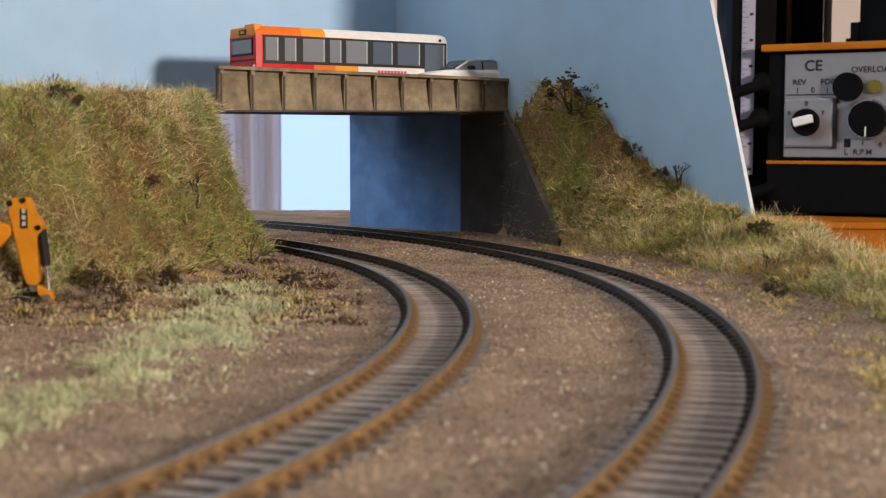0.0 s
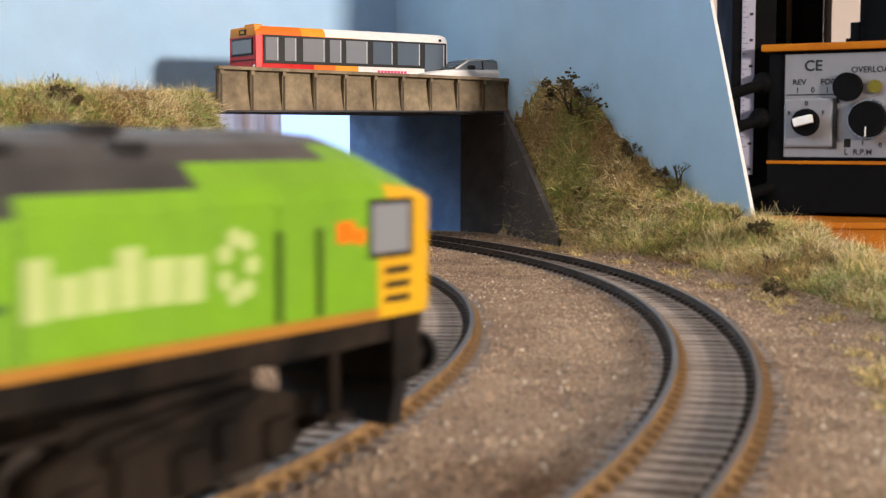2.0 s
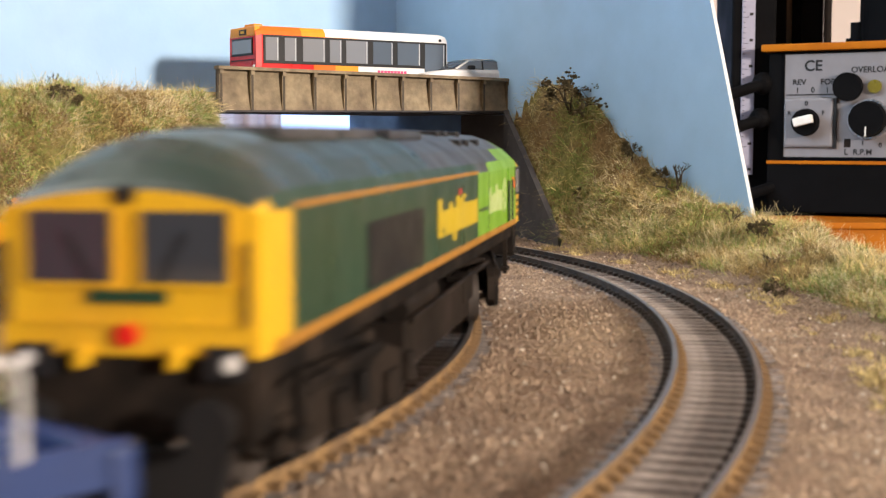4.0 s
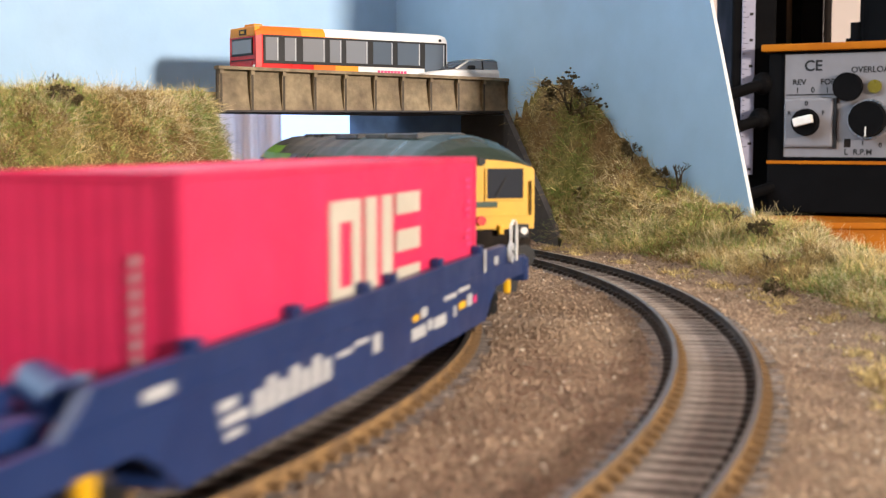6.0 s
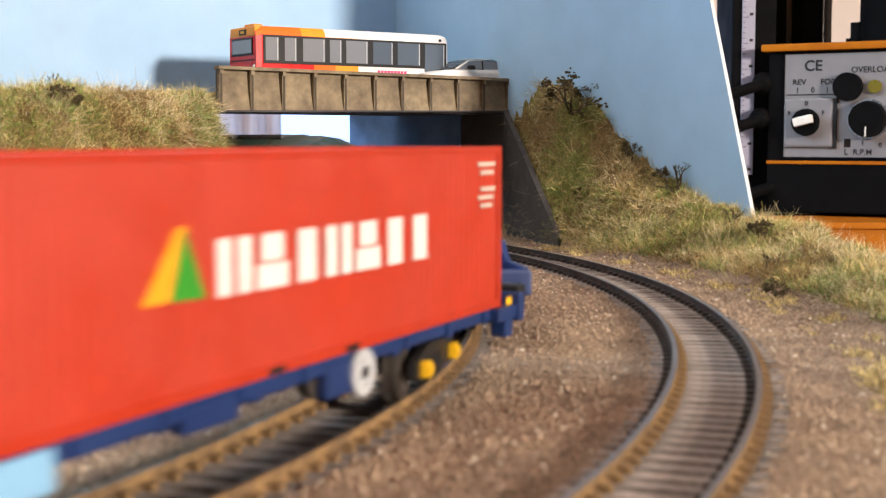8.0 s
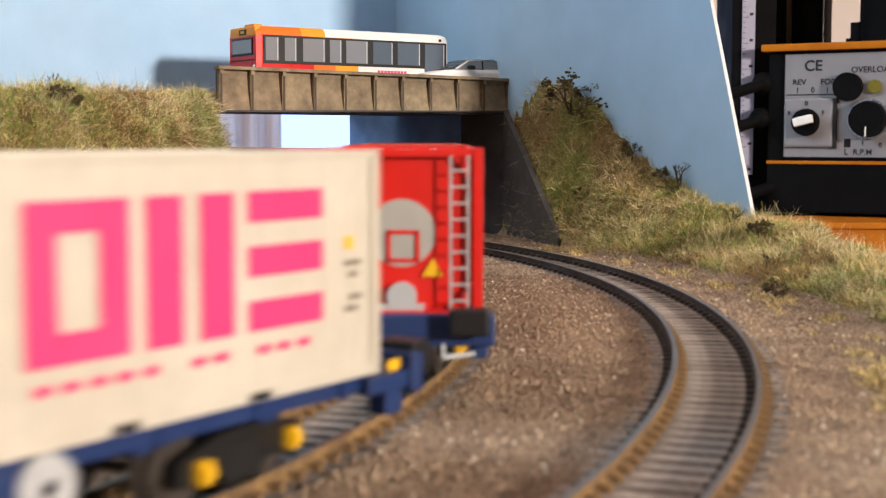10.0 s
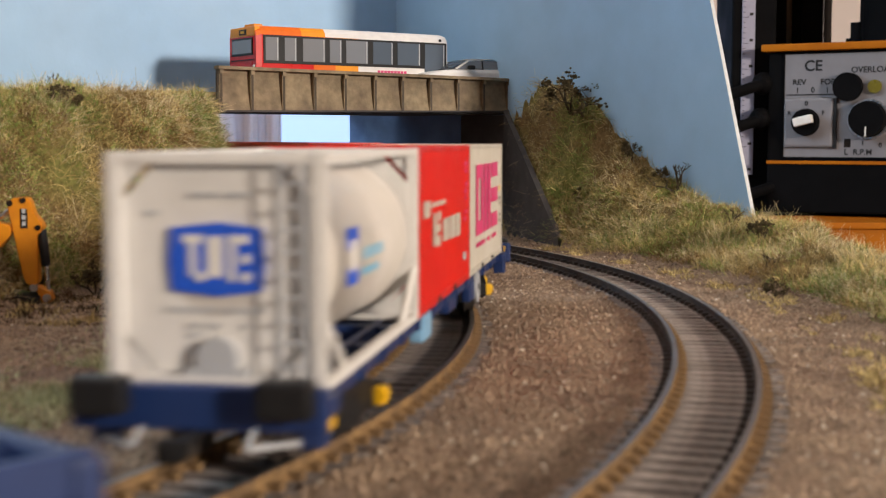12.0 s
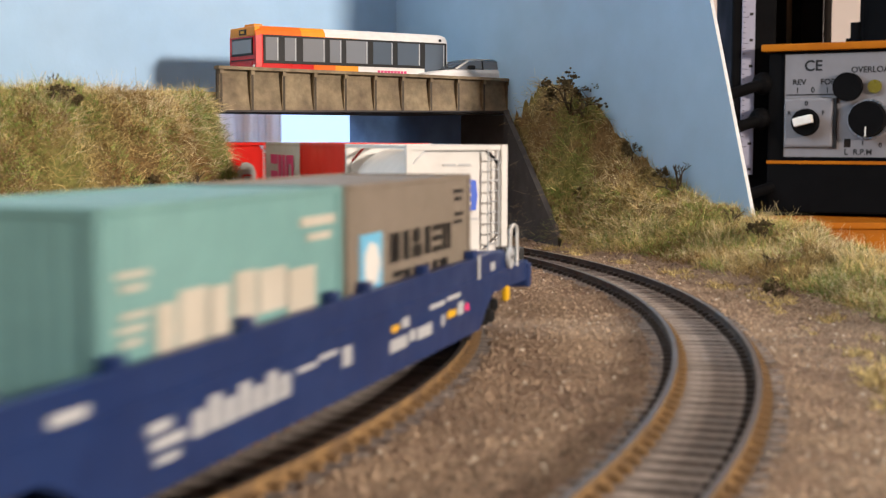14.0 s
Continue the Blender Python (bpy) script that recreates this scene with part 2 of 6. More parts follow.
# right bank: by the angle round the track's centre, foot offset, top offset and height
RIGHT_FOOT = [(-30, 42), (-8, 38), (2, 36), (10.7, 29), (20, 33), (24, 40), (25.8, 46.5), (30.1, 58.0), (34.1, 71.5)]
RIGHT_TOP = [(-30, 80), (0, 80), (10, 84), (18, 98), (21, 92), (25, 86), (28, 78), (29.8, 75), (31, 75), (33, 77), (35, 80)]
RIGHT_H = [(-30, 4), (0, 7), (10, 10), (18, 15), (21, 26), (25, 47), (28, 72), (29.8, 79), (35, 80)]
# left bank: by the angle round the track's centre, foot offset inwards and slope width
LEFT_FOOT = [(-30, -140), (0, -140), (10, -124), (13, -108), (18, -72), (24, -37), (28, -21), (33, -16), (60, -16)]
LEFT_RUN = [(-30, 66), (10, 64), (18, 58), (24, 46), (30, 28), (36, 14)]


def bank_height(x, y):
    p = Vector((x, y))
    d = p - RIGHT_C
    ang, e = math.degrees(math.atan2(d.y, d.x)), d.length - RIGHT_R
    h = 0.0
    if e > 0 and ang < 34.5:
        f, t, top = lerp_table(RIGHT_FOOT, ang), lerp_table(RIGHT_TOP, ang), lerp_table(RIGHT_H, ang)
        k = min(1.3, max(0.0, (e - f) / (t - f)))
        h = top * (smooth(0, 1, k) * 0.6 + min(k, 1.0) * 0.4)
        if ang > 24:
            h = max(h, 66 * (ang - 24) / 10.4 * smooth(f + 1.5, f + 4.0, e))
        if ang < 16:
            h -= 26 * smooth(t + 5, t + 70, e)
    d = p - LEFT_C
    ang, e = math.degrees(math.atan2(d.y, d.x)), d.length - LEFT_R
    if e < 0 and d.x > -100:
        f, run = lerp_table(LEFT_FOOT, ang), lerp_table(LEFT_RUN, ang)
        wob = noise.fractal(Vector((x * 0.022, y * 0.022, 8.0)), 0.8, 2.0, 3)
        k = max(0.0, (f - e + 9 * wob * smooth(40, 20, ang)) / run)
        h = max(h, 68 * (smooth(0.0, 1.05, k) * 0.85 + min(k, 1.0) * 0.15))
    n = noise.fractal(Vector((x * 0.05, y * 0.05, 3.0)), 0.8, 2.0, 4)
    near = min(abs((p - LEFT_C).length - LEFT_R), abs((p - RIGHT_C).length - RIGHT_R))
    if near < 12.4:
        return GROUND_Z - 0.95 + 0.12 * n
    h += 0.85 * smooth(25, 14, near)
    lump = noise.fractal(Vector((x * 0.12, y * 0.12, 6.0)), 0.8, 2.0, 3)
    return GROUND_Z + h + n * (0.35 + 6.0 * smooth(1, 14, h)) + lump * 4.2 * smooth(2, 16, h) + 0.5 * noise.noise(Vector((x * 0.35, y * 0.35, 0)))


def on_layout(x, y):
    """True in front of the sky boards and on the bank, False past the layout's edge."""
    p = Vector((x, y)) - CORNER
    behind = p.x * -BOARD_RIGHT_DIR.y + p.y * BOARD_RIGHT_DIR.x
    if p.dot(BOARD_RIGHT_DIR) > 0 and behind > 2.5:
        return False
    d = Vector((x, y)) - RIGHT_C
    return not (d.length > RIGHT_R + 112 and d.y < 230)


def track_offsets(x, y):
    return (math.hypot(x - LEFT_C.x, y - LEFT_C.y) - LEFT_R, math.hypot(x - RIGHT_C.x, y - RIGHT_C.y) - RIGHT_R)


STEP, GX, GY = 3.0, -420, 60
HEIGHTS = []


def height_at(x, y):
    """The ground sheet's height, between its corners."""
    u, v = (x - GX) / STEP, (y - GY) / STEP
    i, j = int(u), int(v)
    u, v = u - i, v - j
    a, b = HEIGHTS[j], HEIGHTS[j + 1]
    return (a[i] * (1 - u) + a[i + 1] * u) * (1 - v) + (b[i] * (1 - u) + b[i + 1] * u) * v


def build_ground():
    step, x0, x1, y0, y1 = 3.0, -420, 300, 60, 1000
    nx, ny = int((x1 - x0) / step) + 1, int((y1 - y0) / step) + 1
    bm = bmesh.new()
    for j in range(ny):
        HEIGHTS.append([bank_height(x0 + i * step, y0 + j * step) for i in range(nx)])
    vs = [[bm.verts.new((x0 + i * step, y0 + j * step, HEIGHTS[j][i])) for i in range(nx)] for j in range(ny)]
    for j in range(ny - 1):
        for i in range(nx - 1):
            if not on_layout(x0 + (i + 0.5) * step, y0 + (j + 0.5) * step):
                continue
            f = bm.faces.new((vs[j][i], vs[j][i + 1], vs[j + 1][i + 1], vs[j + 1][i]))
            mid = sum((v.co for v in f.verts), Vector()) / 4
            near = min(abs(o) for o in track_offsets(mid.x, mid.y))
            # close to a track's middle the dark bed colour paints the sleeper gaps' shade
            f.material_index = 2 if near < 11 else (1 if mid.z > GROUND_Z + 3 else 0)
    bmesh.ops.delete(bm, geom=[v for v in bm.verts if not v.link_faces], context="VERTS")
    ob = part("ground", bm, [BALLAST, EARTH, BED_SHADE], smooth=True)
    return tagged(ob, "brown scattered ballast ground rising into grassy model banks", "ground", kind="structure")


build_ground()


def board_mesh(name, origin, direction, outline, thick, mats, label):
    """A board standing along a direction; outline in (distance, height); front on the camera's side."""
    ang = math.atan2(direction.y, direction.x)
    bm = prism(bmesh.new(), outline, thick)
    bmesh.ops.transform(bm, matrix=at(origin.x, origin.y, 0) @ Matrix.Rotation(ang, 4, "Z"), verts=bm.verts)
    for f in bm.faces:
        if len(f.verts) == 4 and f.calc_area() < thick * 1000 and abs(f.normal.z) < 0.99:
            f.material_index = 1
    ob = part(name, bm, mats)
    return tagged(ob, label, "wall", kind="structure")


# the left board runs from left to the corner; its cutting is open for the tracks
HOLE_R = 30.5
left_from = CORNER + BOARD_LEFT_DIR * 520
board_mesh("wall_left", left_from, -BOARD_LEFT_DIR,
           [(0, -30), (320, -30), (320, 66), (520 - HOLE_R, 66), (520 - HOLE_R, -30), (520, -30), (520, 330), (0, 330)], 6, [SKY_BLUE, CUT_EDGE],
           "pale sky blue painted backdrop board behind the bank")
board_mesh("wall_right", CORNER, BOARD_RIGHT_DIR,
           [(0, -30), (305, -30), (294, 11.4), (264.7, 114), (220, 270), (0, 270)], 2.2, [SKY_BLUE, CUT_EDGE],
           "sky blue painted backdrop board with a slanting raw cut edge")


def build_baseboard():
    bm = bmesh.new()
    box(bm, -1040, 182, -190, 1010, -23, -5.2, 0.5)
    ob = part("floor_baseboard", bm, PLY)
    tagged(ob, "plywood layout baseboard under the tracks", "baseboard", kind="structure")
    table = thing("trestle_table", "plain wooden trestle table carrying the layout", "table")
    part("tabletop", box(bmesh.new(), -1050, 188, -200, 1020, -48, -23, 2), PLY, table)
    for x in (-1000, 150):
        for y in (-150, 960):
            part("leg", box(bmesh.new(), x - 22, x + 22, y - 22, y + 22, -850, -48, 2), PLY, table)


build_baseboard()


def build_abutment():
    """The dark side wall under the bridge with its sloping wing, and the joint where it meets the board."""
    a, b = Vector((33.5, 747)), Vector((10.2, 765.4))
    d = b - a
    bm = prism(bmesh.new(), [(0, -6), (d.length, -6), (d.length, 62.2), (0, 62.2)], -3.0, at(a.x, a.y, 0) @ Matrix.Rotation(math.atan2(d.y, d.x), 4, "Z"))
    tagged(part("wall_abutment", bm, DARK_CARD), "dark grey card abutment wall under the bridge", "wall", kind="structure")
    a, b = Vector((56, 655)), Vector((33.4, 745.6))
    d = b - a
    bm = prism(bmesh.new(), [(0, -6), (d.length, -6), (d.length, 65), (d.length - 3, 62), (0, 1)], -3.0, at(a.x, a.y, 0) @ Matrix.Rotation(math.atan2(d.y, d.x), 4, "Z"))
    tagged(part("wall_wing", bm, DARK_CARD), "dark grey card wing wall sloping down beside the bank", "wall", kind="structure")
    # blue board closing the cutting behind the bridge
    a, b = Vector((-56.6, 820)), Vector((9.9, 765.2))
    d = b - a
    bm = prism(bmesh.new(), [(0, -6), (d.length, -6), (d.length, 63), (0, 63)], 3.0, at(a.x, a.y, 0) @ Matrix.Rotation(math.atan2(d.y, d.x), 4, "Z"))
    tagged(part("wall_cutting", bm, STREAKED_BLUE), "blue painted board closing the cutting under the bridge", "wall", kind="structure")
    # left bank's end, under the bridge
    a, b = Vector((-112, 652)), Vector((-150, 735))
    d = b - a
    bm = prism(bmesh.new(), [(0, -6), (d.length, -6), (d.length, 62), (0, 62)], 3.0, at(a.x, a.y, 0) @ Matrix.Rotation(math.atan2(d.y, d.x), 4, "Z"))
    tagged(part("wall_abutment_left", bm, DARK_CARD), "dark card abutment wall beside the grassy bank", "wall", kind="structure")


build_abutment()


def build_room():
    """The room round the layout, in plain plaster, with one bright window."""
    x0, x1, y0, y1, z0, z1 = -2300, 2300, -2200, 2500, -850, 1750
    tagged(part("floor", box(bmesh.new(), x0, x1, y0, y1, z0 - 50, z0), ROOM_DARK), "dark wooden room floor", "floor", kind="structure")
    tagged(part("ceiling", box(bmesh.new(), x0, x1, y0, y1, z1, z1 + 50), ROOM_WALL), "plain pale ceiling", "ceiling", kind="structure")
    tagged(part("wall_west", box(bmesh.new(), x0 - 60, x0, y0, y1, z0, z1), ROOM_PAPER), "plain dull papered wall", "wall", kind="structure")
    tagged(part("wall_east", box(bmesh.new(), x1, x1 + 60, y0, y1, z0, z1), ROOM_PAPER), "plain dull papered wall", "wall", kind="structure")
    tagged(part("wall_south", box(bmesh.new(), x0, x1, y0 - 60, y0, z0, z1), ROOM_PAPER), "plain dull papered wall", "wall", kind="structure")
    # the far wall, with the window's opening through it
    wx0, wx1, wz0, wz1 = -1100, 240, -420, 700
    bm = bmesh.new()
    box(bm, x0, wx0, y1, y1 + 60, z0, z1), box(bm, wx1, x1, y1, y1 + 60, z0, z1)
    box(bm, wx0, wx1, y1, y1 + 60, z0, wz0), box(bm, wx0, wx1, y1, y1 + 60, wz1, z1)
    tagged(part("wall_north", bm, ROOM_WALL), "warm plaster wall with a bright window", "wall", kind="structure")
    win = tagged(new("window_1"), "white framed window with bright daylight outside", "window", kind="structure")
    bm = bmesh.new()
    for a, b, c, d in ((wx0, wx0 + 14, wz0, wz1), (wx1 - 34, wx1, wz0, wz1), (wx0 + 14, wx1 - 34, wz0, wz0 + 34), (wx0 + 14, wx1 - 34, wz1 - 34, wz1)):
        box(bm, a, b, y1 + 8, y1 + 40, c, d, 2)
    part("window_frame", bm, WHITE, win)
    bm = box(bmesh.new(), -2200, 1300, y1 + 500, y1 + 510, -1200, 1500)
    tagged(part("backdrop", bm, material("daylight_outside", (0.42, 0.60, 1.0), 1.0, var=0, emit=1.05)), "pale blue daylight outside the window", "backdrop", kind="structure")
    # a curtain drawn to one side of the window
    bm = bmesh.new()
    lo, hi = [], []
    for i in range(60):
        x = -560 + i * 4.6
        y = y1 - 60 + 16 * math.sin(i * 0.55) + 5 * math.sin(i * 1.7)
        lo.append(bm.verts.new((x + 14 * math.sin(i * 0.2), y, -700)))
        hi.append(bm.verts.new((x, y, 800)))
    for i in range(59):
        bm.faces.new((lo[i], lo[i + 1], hi[i + 1], hi[i]))
    bmesh.ops.solidify(bm, geom=bm.faces[:], thickness=2)
    cur = thing("curtain", "beige cloth curtain hanging beside the bright window", "curtain")
    part("cloth", bm, CURTAIN, cur, smooth=True)
    bm = rod(bmesh.new(), (-560, y1 - 55, 806), (300, y1 - 55, 806), 12, 12)
    part("curtain_rail", bm, WHITE, cur)


build_room()


# ---- track: rails, sleepers and chairs ----
def rail_mesh(c, r, a0, a1):
    """A flat-bottomed rail bent to an arc: foot, web and polished head."""
    prof = [(-1.1, -2.6), (1.1, -2.6), (1.1, -2.2), (0.3, -1.8), (0.3, -0.8), (0.62, -0.6), (0.62, 0.0), (-0.62, 0.0), (-0.62, -0.6), (-0.3, -0.8), (-0.3, -1.8), (-1.1, -2.2)]
    bm, prev = bmesh.new(), None
    n = int((a1 - a0) * 3)
    for i in range(n + 1):
        a = radians(a0 + (a1 - a0) * i / n)
        ring = [bm.verts.new((c.x + (r + o) * math.cos(a), c.y + (r + o) * math.sin(a), z)) for o, z in prof]
        if prev:
            for k in range(len(prof)):
                f = bm.faces.new((prev[k], prev[(k + 1) % len(prof)], ring[(k + 1) % len(prof)], ring[k]))
                # faces towards the curve's centre get the colour with painted shade
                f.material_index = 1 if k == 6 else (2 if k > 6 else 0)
        prev = ring
    bmesh.ops.recalc_face_normals(bm, faces=bm.faces)
    return bm


def sleeper_mesh():
    bm = bmesh.new()
    box(bm, -14.6, 14.6, -1.75, 1.75, -5.0, -2.7, 0.25)
    for s in (-1, 1):
        for o in (-1, 1):
            # outer chairs rusty, inner ones in the darker colour that paints their shade
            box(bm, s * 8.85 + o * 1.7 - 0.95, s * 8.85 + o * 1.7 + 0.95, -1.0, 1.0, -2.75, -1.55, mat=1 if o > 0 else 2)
    return bm


def build_track(c, r, a0, a1, s0, s1, label):
    """Rails from a0 to a1 degrees; single sleepers from s0 to s1, the rest joined."""
    track = thing("railway_track", label, "railway track", "curved tracks")
    part("rail", rail_mesh(c, r - 8.85, a0, a1), [RAIL_RUST, RAIL_TOP, RAIL_SHADE], track)
    part("rail", rail_mesh(c, r + 8.85, a0, a1), [RAIL_RUST, RAIL_TOP, RAIL_SHADE], track)
    first = part("sleeper", sleeper_mesh(), [SLEEPER, RAIL_RUST, RAIL_SHADE], track)
    step = math.degrees(6.4 / r)
    rest, used = [], False
    for i in range(int((a1 - a0) / step)):
        a = a0 + (i + 0.5) * step
        p = arc(c, r, a)
        m = mm(p.x, p.y, random.uniform(-0.12, 0.05), rz=a + random.uniform(-0.5, 0.5))
        if s0 <= a <= s1:
            ob = new("sleeper", first.data) if used else first
            used = True
            ob.parent, ob.matrix_local = track, m
        else:
            rest.append(m)
    if rest:
        bm = bmesh.new()
        for m in rest:
            t = m.copy()
            t.translation = m.translation / MM
            box(bm, -14.6, 14.6, -1.75, 1.75, -5.0, -2.7, m=t)
        tagged(part("far_sleepers", bm, SLEEPER, track), kind="stuff")
    return track


build_track(LEFT_C, LEFT_R, -180, 180, -46, 64, "rusty-sided model railway track curving through brown ballast")
build_track(RIGHT_C, RIGHT_R, -44, 75, -36, 60, "weathered model railway track on the outside of the curve")


# ---- bridge and what stands on it ----
def build_bridge():
    d = BRIDGE_B - BRIDGE_A
    length, ang = d.length, math.degrees(math.atan2(d.y, d.x))
    bridge = thing("road_bridge", "weathered concrete girder road bridge over the two tracks", "bridge", at=mm(BRIDGE_A.x, BRIDGE_A.y, 0, rz=ang))
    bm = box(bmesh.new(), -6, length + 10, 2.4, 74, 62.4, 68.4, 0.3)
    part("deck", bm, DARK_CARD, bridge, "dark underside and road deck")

    def low(u):
        return 62.6 + 2.0 * u / length

    def high(u):
        return 83.0 - 1.2 * u / length

    posts = [0, 17.2, 34.6, 52.4, 70.2, 88.4, 105.6, 123.8, 142.0, 159.6, 177.6]
    posts = [p * length / 177.6 for p in posts]
    bm = prism(bmesh.new(), [(-1.2, high(0) - 1.0), (length + 1.2, high(length) - 1.0), (length + 1.2, high(length) + 0.5), (-1.2, high(0) + 0.5)], 4.6, at(0, -1.6, 0))
    part("coping", bm, CONCRETE, bridge)
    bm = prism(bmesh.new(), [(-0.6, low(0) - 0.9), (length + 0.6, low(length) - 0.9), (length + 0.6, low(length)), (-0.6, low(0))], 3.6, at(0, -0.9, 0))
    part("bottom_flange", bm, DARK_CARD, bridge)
    for a, b in zip(posts, posts[1:]):
        # a dished panel between two posts
        bm = bmesh.new()
        rows = []
        for j in range(7):
            f = j / 6
            z0, z1 = low(a), high(a) - 1.0
            z2, z3 = low(b), high(b) - 1.0
            y = 0.3 + 1.9 * math.sin(min(1.0, f * 1.12) * math.pi * 0.5) ** 1.5 * (1 if f < 0.95 else 0.75) - 0.5 * (f < 0.05)
            rows.append([bm.verts.new((a + 0.5, y, z0 + (z1 - z0) * f)), bm.verts.new((b - 0.5, y, z2 + (z3 - z2) * f))])
        for p, q in zip(rows, rows[1:]):
            bm.faces.new((p[0], p[1], q[1], q[0]))
        back = bmesh.ops.extrude_face_region(bm, geom=bm.faces[:])
        bmesh.ops.translate(bm, vec=(0, 1.2, 0), verts=[v for v in back["geom"] if isinstance(v, bmesh.types.BMVert)])
        bmesh.ops.recalc_face_normals(bm, faces=bm.faces)
        part("panel", bm, CONCRETE, bridge, smooth=False)
    for u in posts:
        u = min(max(u, 0.6), length - 0.6)
        bm = prism(bmesh.new(), [(u - 0.55, low(u)), (u + 0.55, low(u)), (u + 0.55, high(u) - 1.0), (u - 0.55, high(u) - 1.0)], 4.6, at(0, -0.7, 0))
        post = part("post", bm, GRIME, bridge, "grimy dark post")
        part("post_cap", box(bmesh.new(), u - 1.0, u + 1.0, -1.3, 1.2, high(u) - 3.2, high(u) - 1.1, 0.2), CONCRETE, post)
        bm = prism(bmesh.new(), [(u - 0.95, low(u)), (u - 0.56, low(u)), (u - 0.56, high(u) - 3.2), (u - 0.95, high(u) - 3.2)], 2.0, at(0, -0.5, 0))
        part("flange", bm, CONCRETE, post)
    # far parapet
    bm = prism(bmesh.new(), [(-6, 66), (length + 10, 66), (length + 10, 74), (-6, 74)], 2.5, at(0, 72, 0))
    part("far_parapet", bm, CONCRETE, bridge)
    return bridge


build_bridge()


def build_bus():
    """Local x along the visible side from the tail, y into the road."""
    L, W, H = 118.0, 31.0, 38.2
    bus = thing("single_decker_bus", "red, orange and white toy single-decker bus on the bridge", "bus", at=mm(-94, 685, 68.4, rz=35))
    xs = [0, 3, 26, 33, 40, 46, 52, 60, 68, 90, 115, 118]
    prof = [(0.6, 4.0), (0, 6.0), (0, 19.2), (0.2, 33.4), (0.6, 35.6), (2.6, 37.6), (6, 38.2), (25, 38.2), (28.4, 37.6), (30.4, 35.6), (30.8, 33.4), (31, 19.2), (31, 6.0), (30.4, 4.0)]
    bm, prev = bmesh.new(), None
    for x in xs:
        inset = 0.8 if x in (0, 118) else 0
        ring = [bm.verts.new((x, 15.5 + (y - 15.5) * (1 - inset * 0.05), z - inset * (z > 30))) for y, z in prof]
        if prev:
            for k in range(len(prof)):
                f = bm.faces.new((prev[0][k], ring[k], ring[(k + 1) % len(prof)], prev[0][(k + 1) % len(prof)]))
                xm = (x + prev[1]) / 2
                high = f.calc_center_median().z > 33.3
                if high:
                    f.material_index = 1 if xm < 26 else (2 if xm < 40 else 3)
                else:
                    f.material_index = 0 if xm < 33 else (1 if xm < 46 else (2 if xm < 60 else 3))
        else:
            bm.faces.new(ring[::-1]).material_index = 0
        prev = (ring, x)
    bm.faces.new(prev[0]).material_index = 3
    bmesh.ops.recalc_face_normals(bm, faces=bm.faces)
    part("body", bm, [BUS_RED, BUS_ORANGE, BUS_AMBER, BUS_WHITE], bus)
    for side, y in ((1, -0.12), (-1, 31.12)):
        part("window_band", box(bmesh.new(), 3.8, 116.8, y - 0.25, y + 0.25, 19.0, 33.2, 0.1), BLACK, bus)
        for a, b in ((4.9, 12.4), (15.8, 22.7), (26.4, 39.5), (42.3, 49.5), (52.3, 65.7), (69, 81.6), (84.5, 99.3), (102.4, 115.6)):
            lower = 12.5 if a > 102 else 20.4
            p = part("window", box(bmesh.new(), a, b, y - 0.42, y + 0.42, lower, 32.2, 0.15), GLASS_GREY if a < 60 else GLASS_BLUE, bus, "grey tinted window")
            part("window_bar", box(bmesh.new(), b - 1.0, b - 0.5, y - 0.5, y + 0.5, 20.6, 32.0), GREY, p)
        bm = bmesh.new()
        for k in range(9):
            box(bm, 72 + k * 2.1, 73.6 + k * 2.1, y - 0.16, y + 0.16, 15.6, 17.2)
        part("marking", bm, PINK_MARK, bus, "small magenta lettering as bars")
        for x in (22, 92):
            bm = cyl(bmesh.new(), 6.2, 3.0, at(x, 2.0 if side > 0 else 29.0, 6.2) @ AY, n=24)
            w = part("wheel", bm, BLACK, bus)
            part("hub", cyl(bmesh.new(), 3.4, 3.4, at(x, 2.0 if side > 0 else 29.0, 6.2) @ AY, n=16), GREY, w)
    # tail: window, orange dome and destination box
    part("tail_window", box(bmesh.new(), -0.5, 0.5, 4.0, 27.0, 23.2, 32.0, 0.2), BLACK, bus, "wide tail window")
    part("window_glass", box(bmesh.new(), -0.65, 0.2, 4.9, 26.1, 24.2, 31.0, 0.1), GLASS_GREY, bus)
    part("tail_dome", box(bmesh.new(), -0.3, 3.0, 1.6, 29.4, 32.6, 37.6, 0.8), BUS_AMBER, bus, "amber roof dome")
    part("route_box", box(bmesh.new(), -0.6, 0.4, 10.5, 18.5, 33.6, 36.4, 0.2), BLACK, bus, "black route display")
    mark_bm = box(bmesh.new(), -0.75, -0.5, 12.4, 16.4, 34.3, 35.6)
    part("marking", mark_bm, YELLOW, bus)
    part("roof_pod", box(bmesh.new(), 3.2, 8.2, 9, 20, 37.6, 39.4, 0.7), BUS_AMBER, bus)
    part("panel_line", box(bmesh.new(), -0.35, 0.1, 3.0, 28.0, 20.6, 21.1), BLACK, bus)
    part("tail_light", cyl(bmesh.new(), 0.8, 0.6, at(-0.4, 2.3, 17.5) @ AX, n=10), WHITE, bus)
    part("tail_light", cyl(bmesh.new(), 0.8, 0.6, at(-0.4, 28.7, 17.5) @ AX, n=10), WHITE, bus)
    part("lower_moulding", box(bmesh.new(), 2, 118.2, -0.4, 31.4, 3.6, 4.6, 0.2), BLACK, bus)
    part("lamp", cyl(bmesh.new(), 0.8, 0.5, at(112.6, -0.2, 34.6) @ AY, n=10), BLACK, bus)


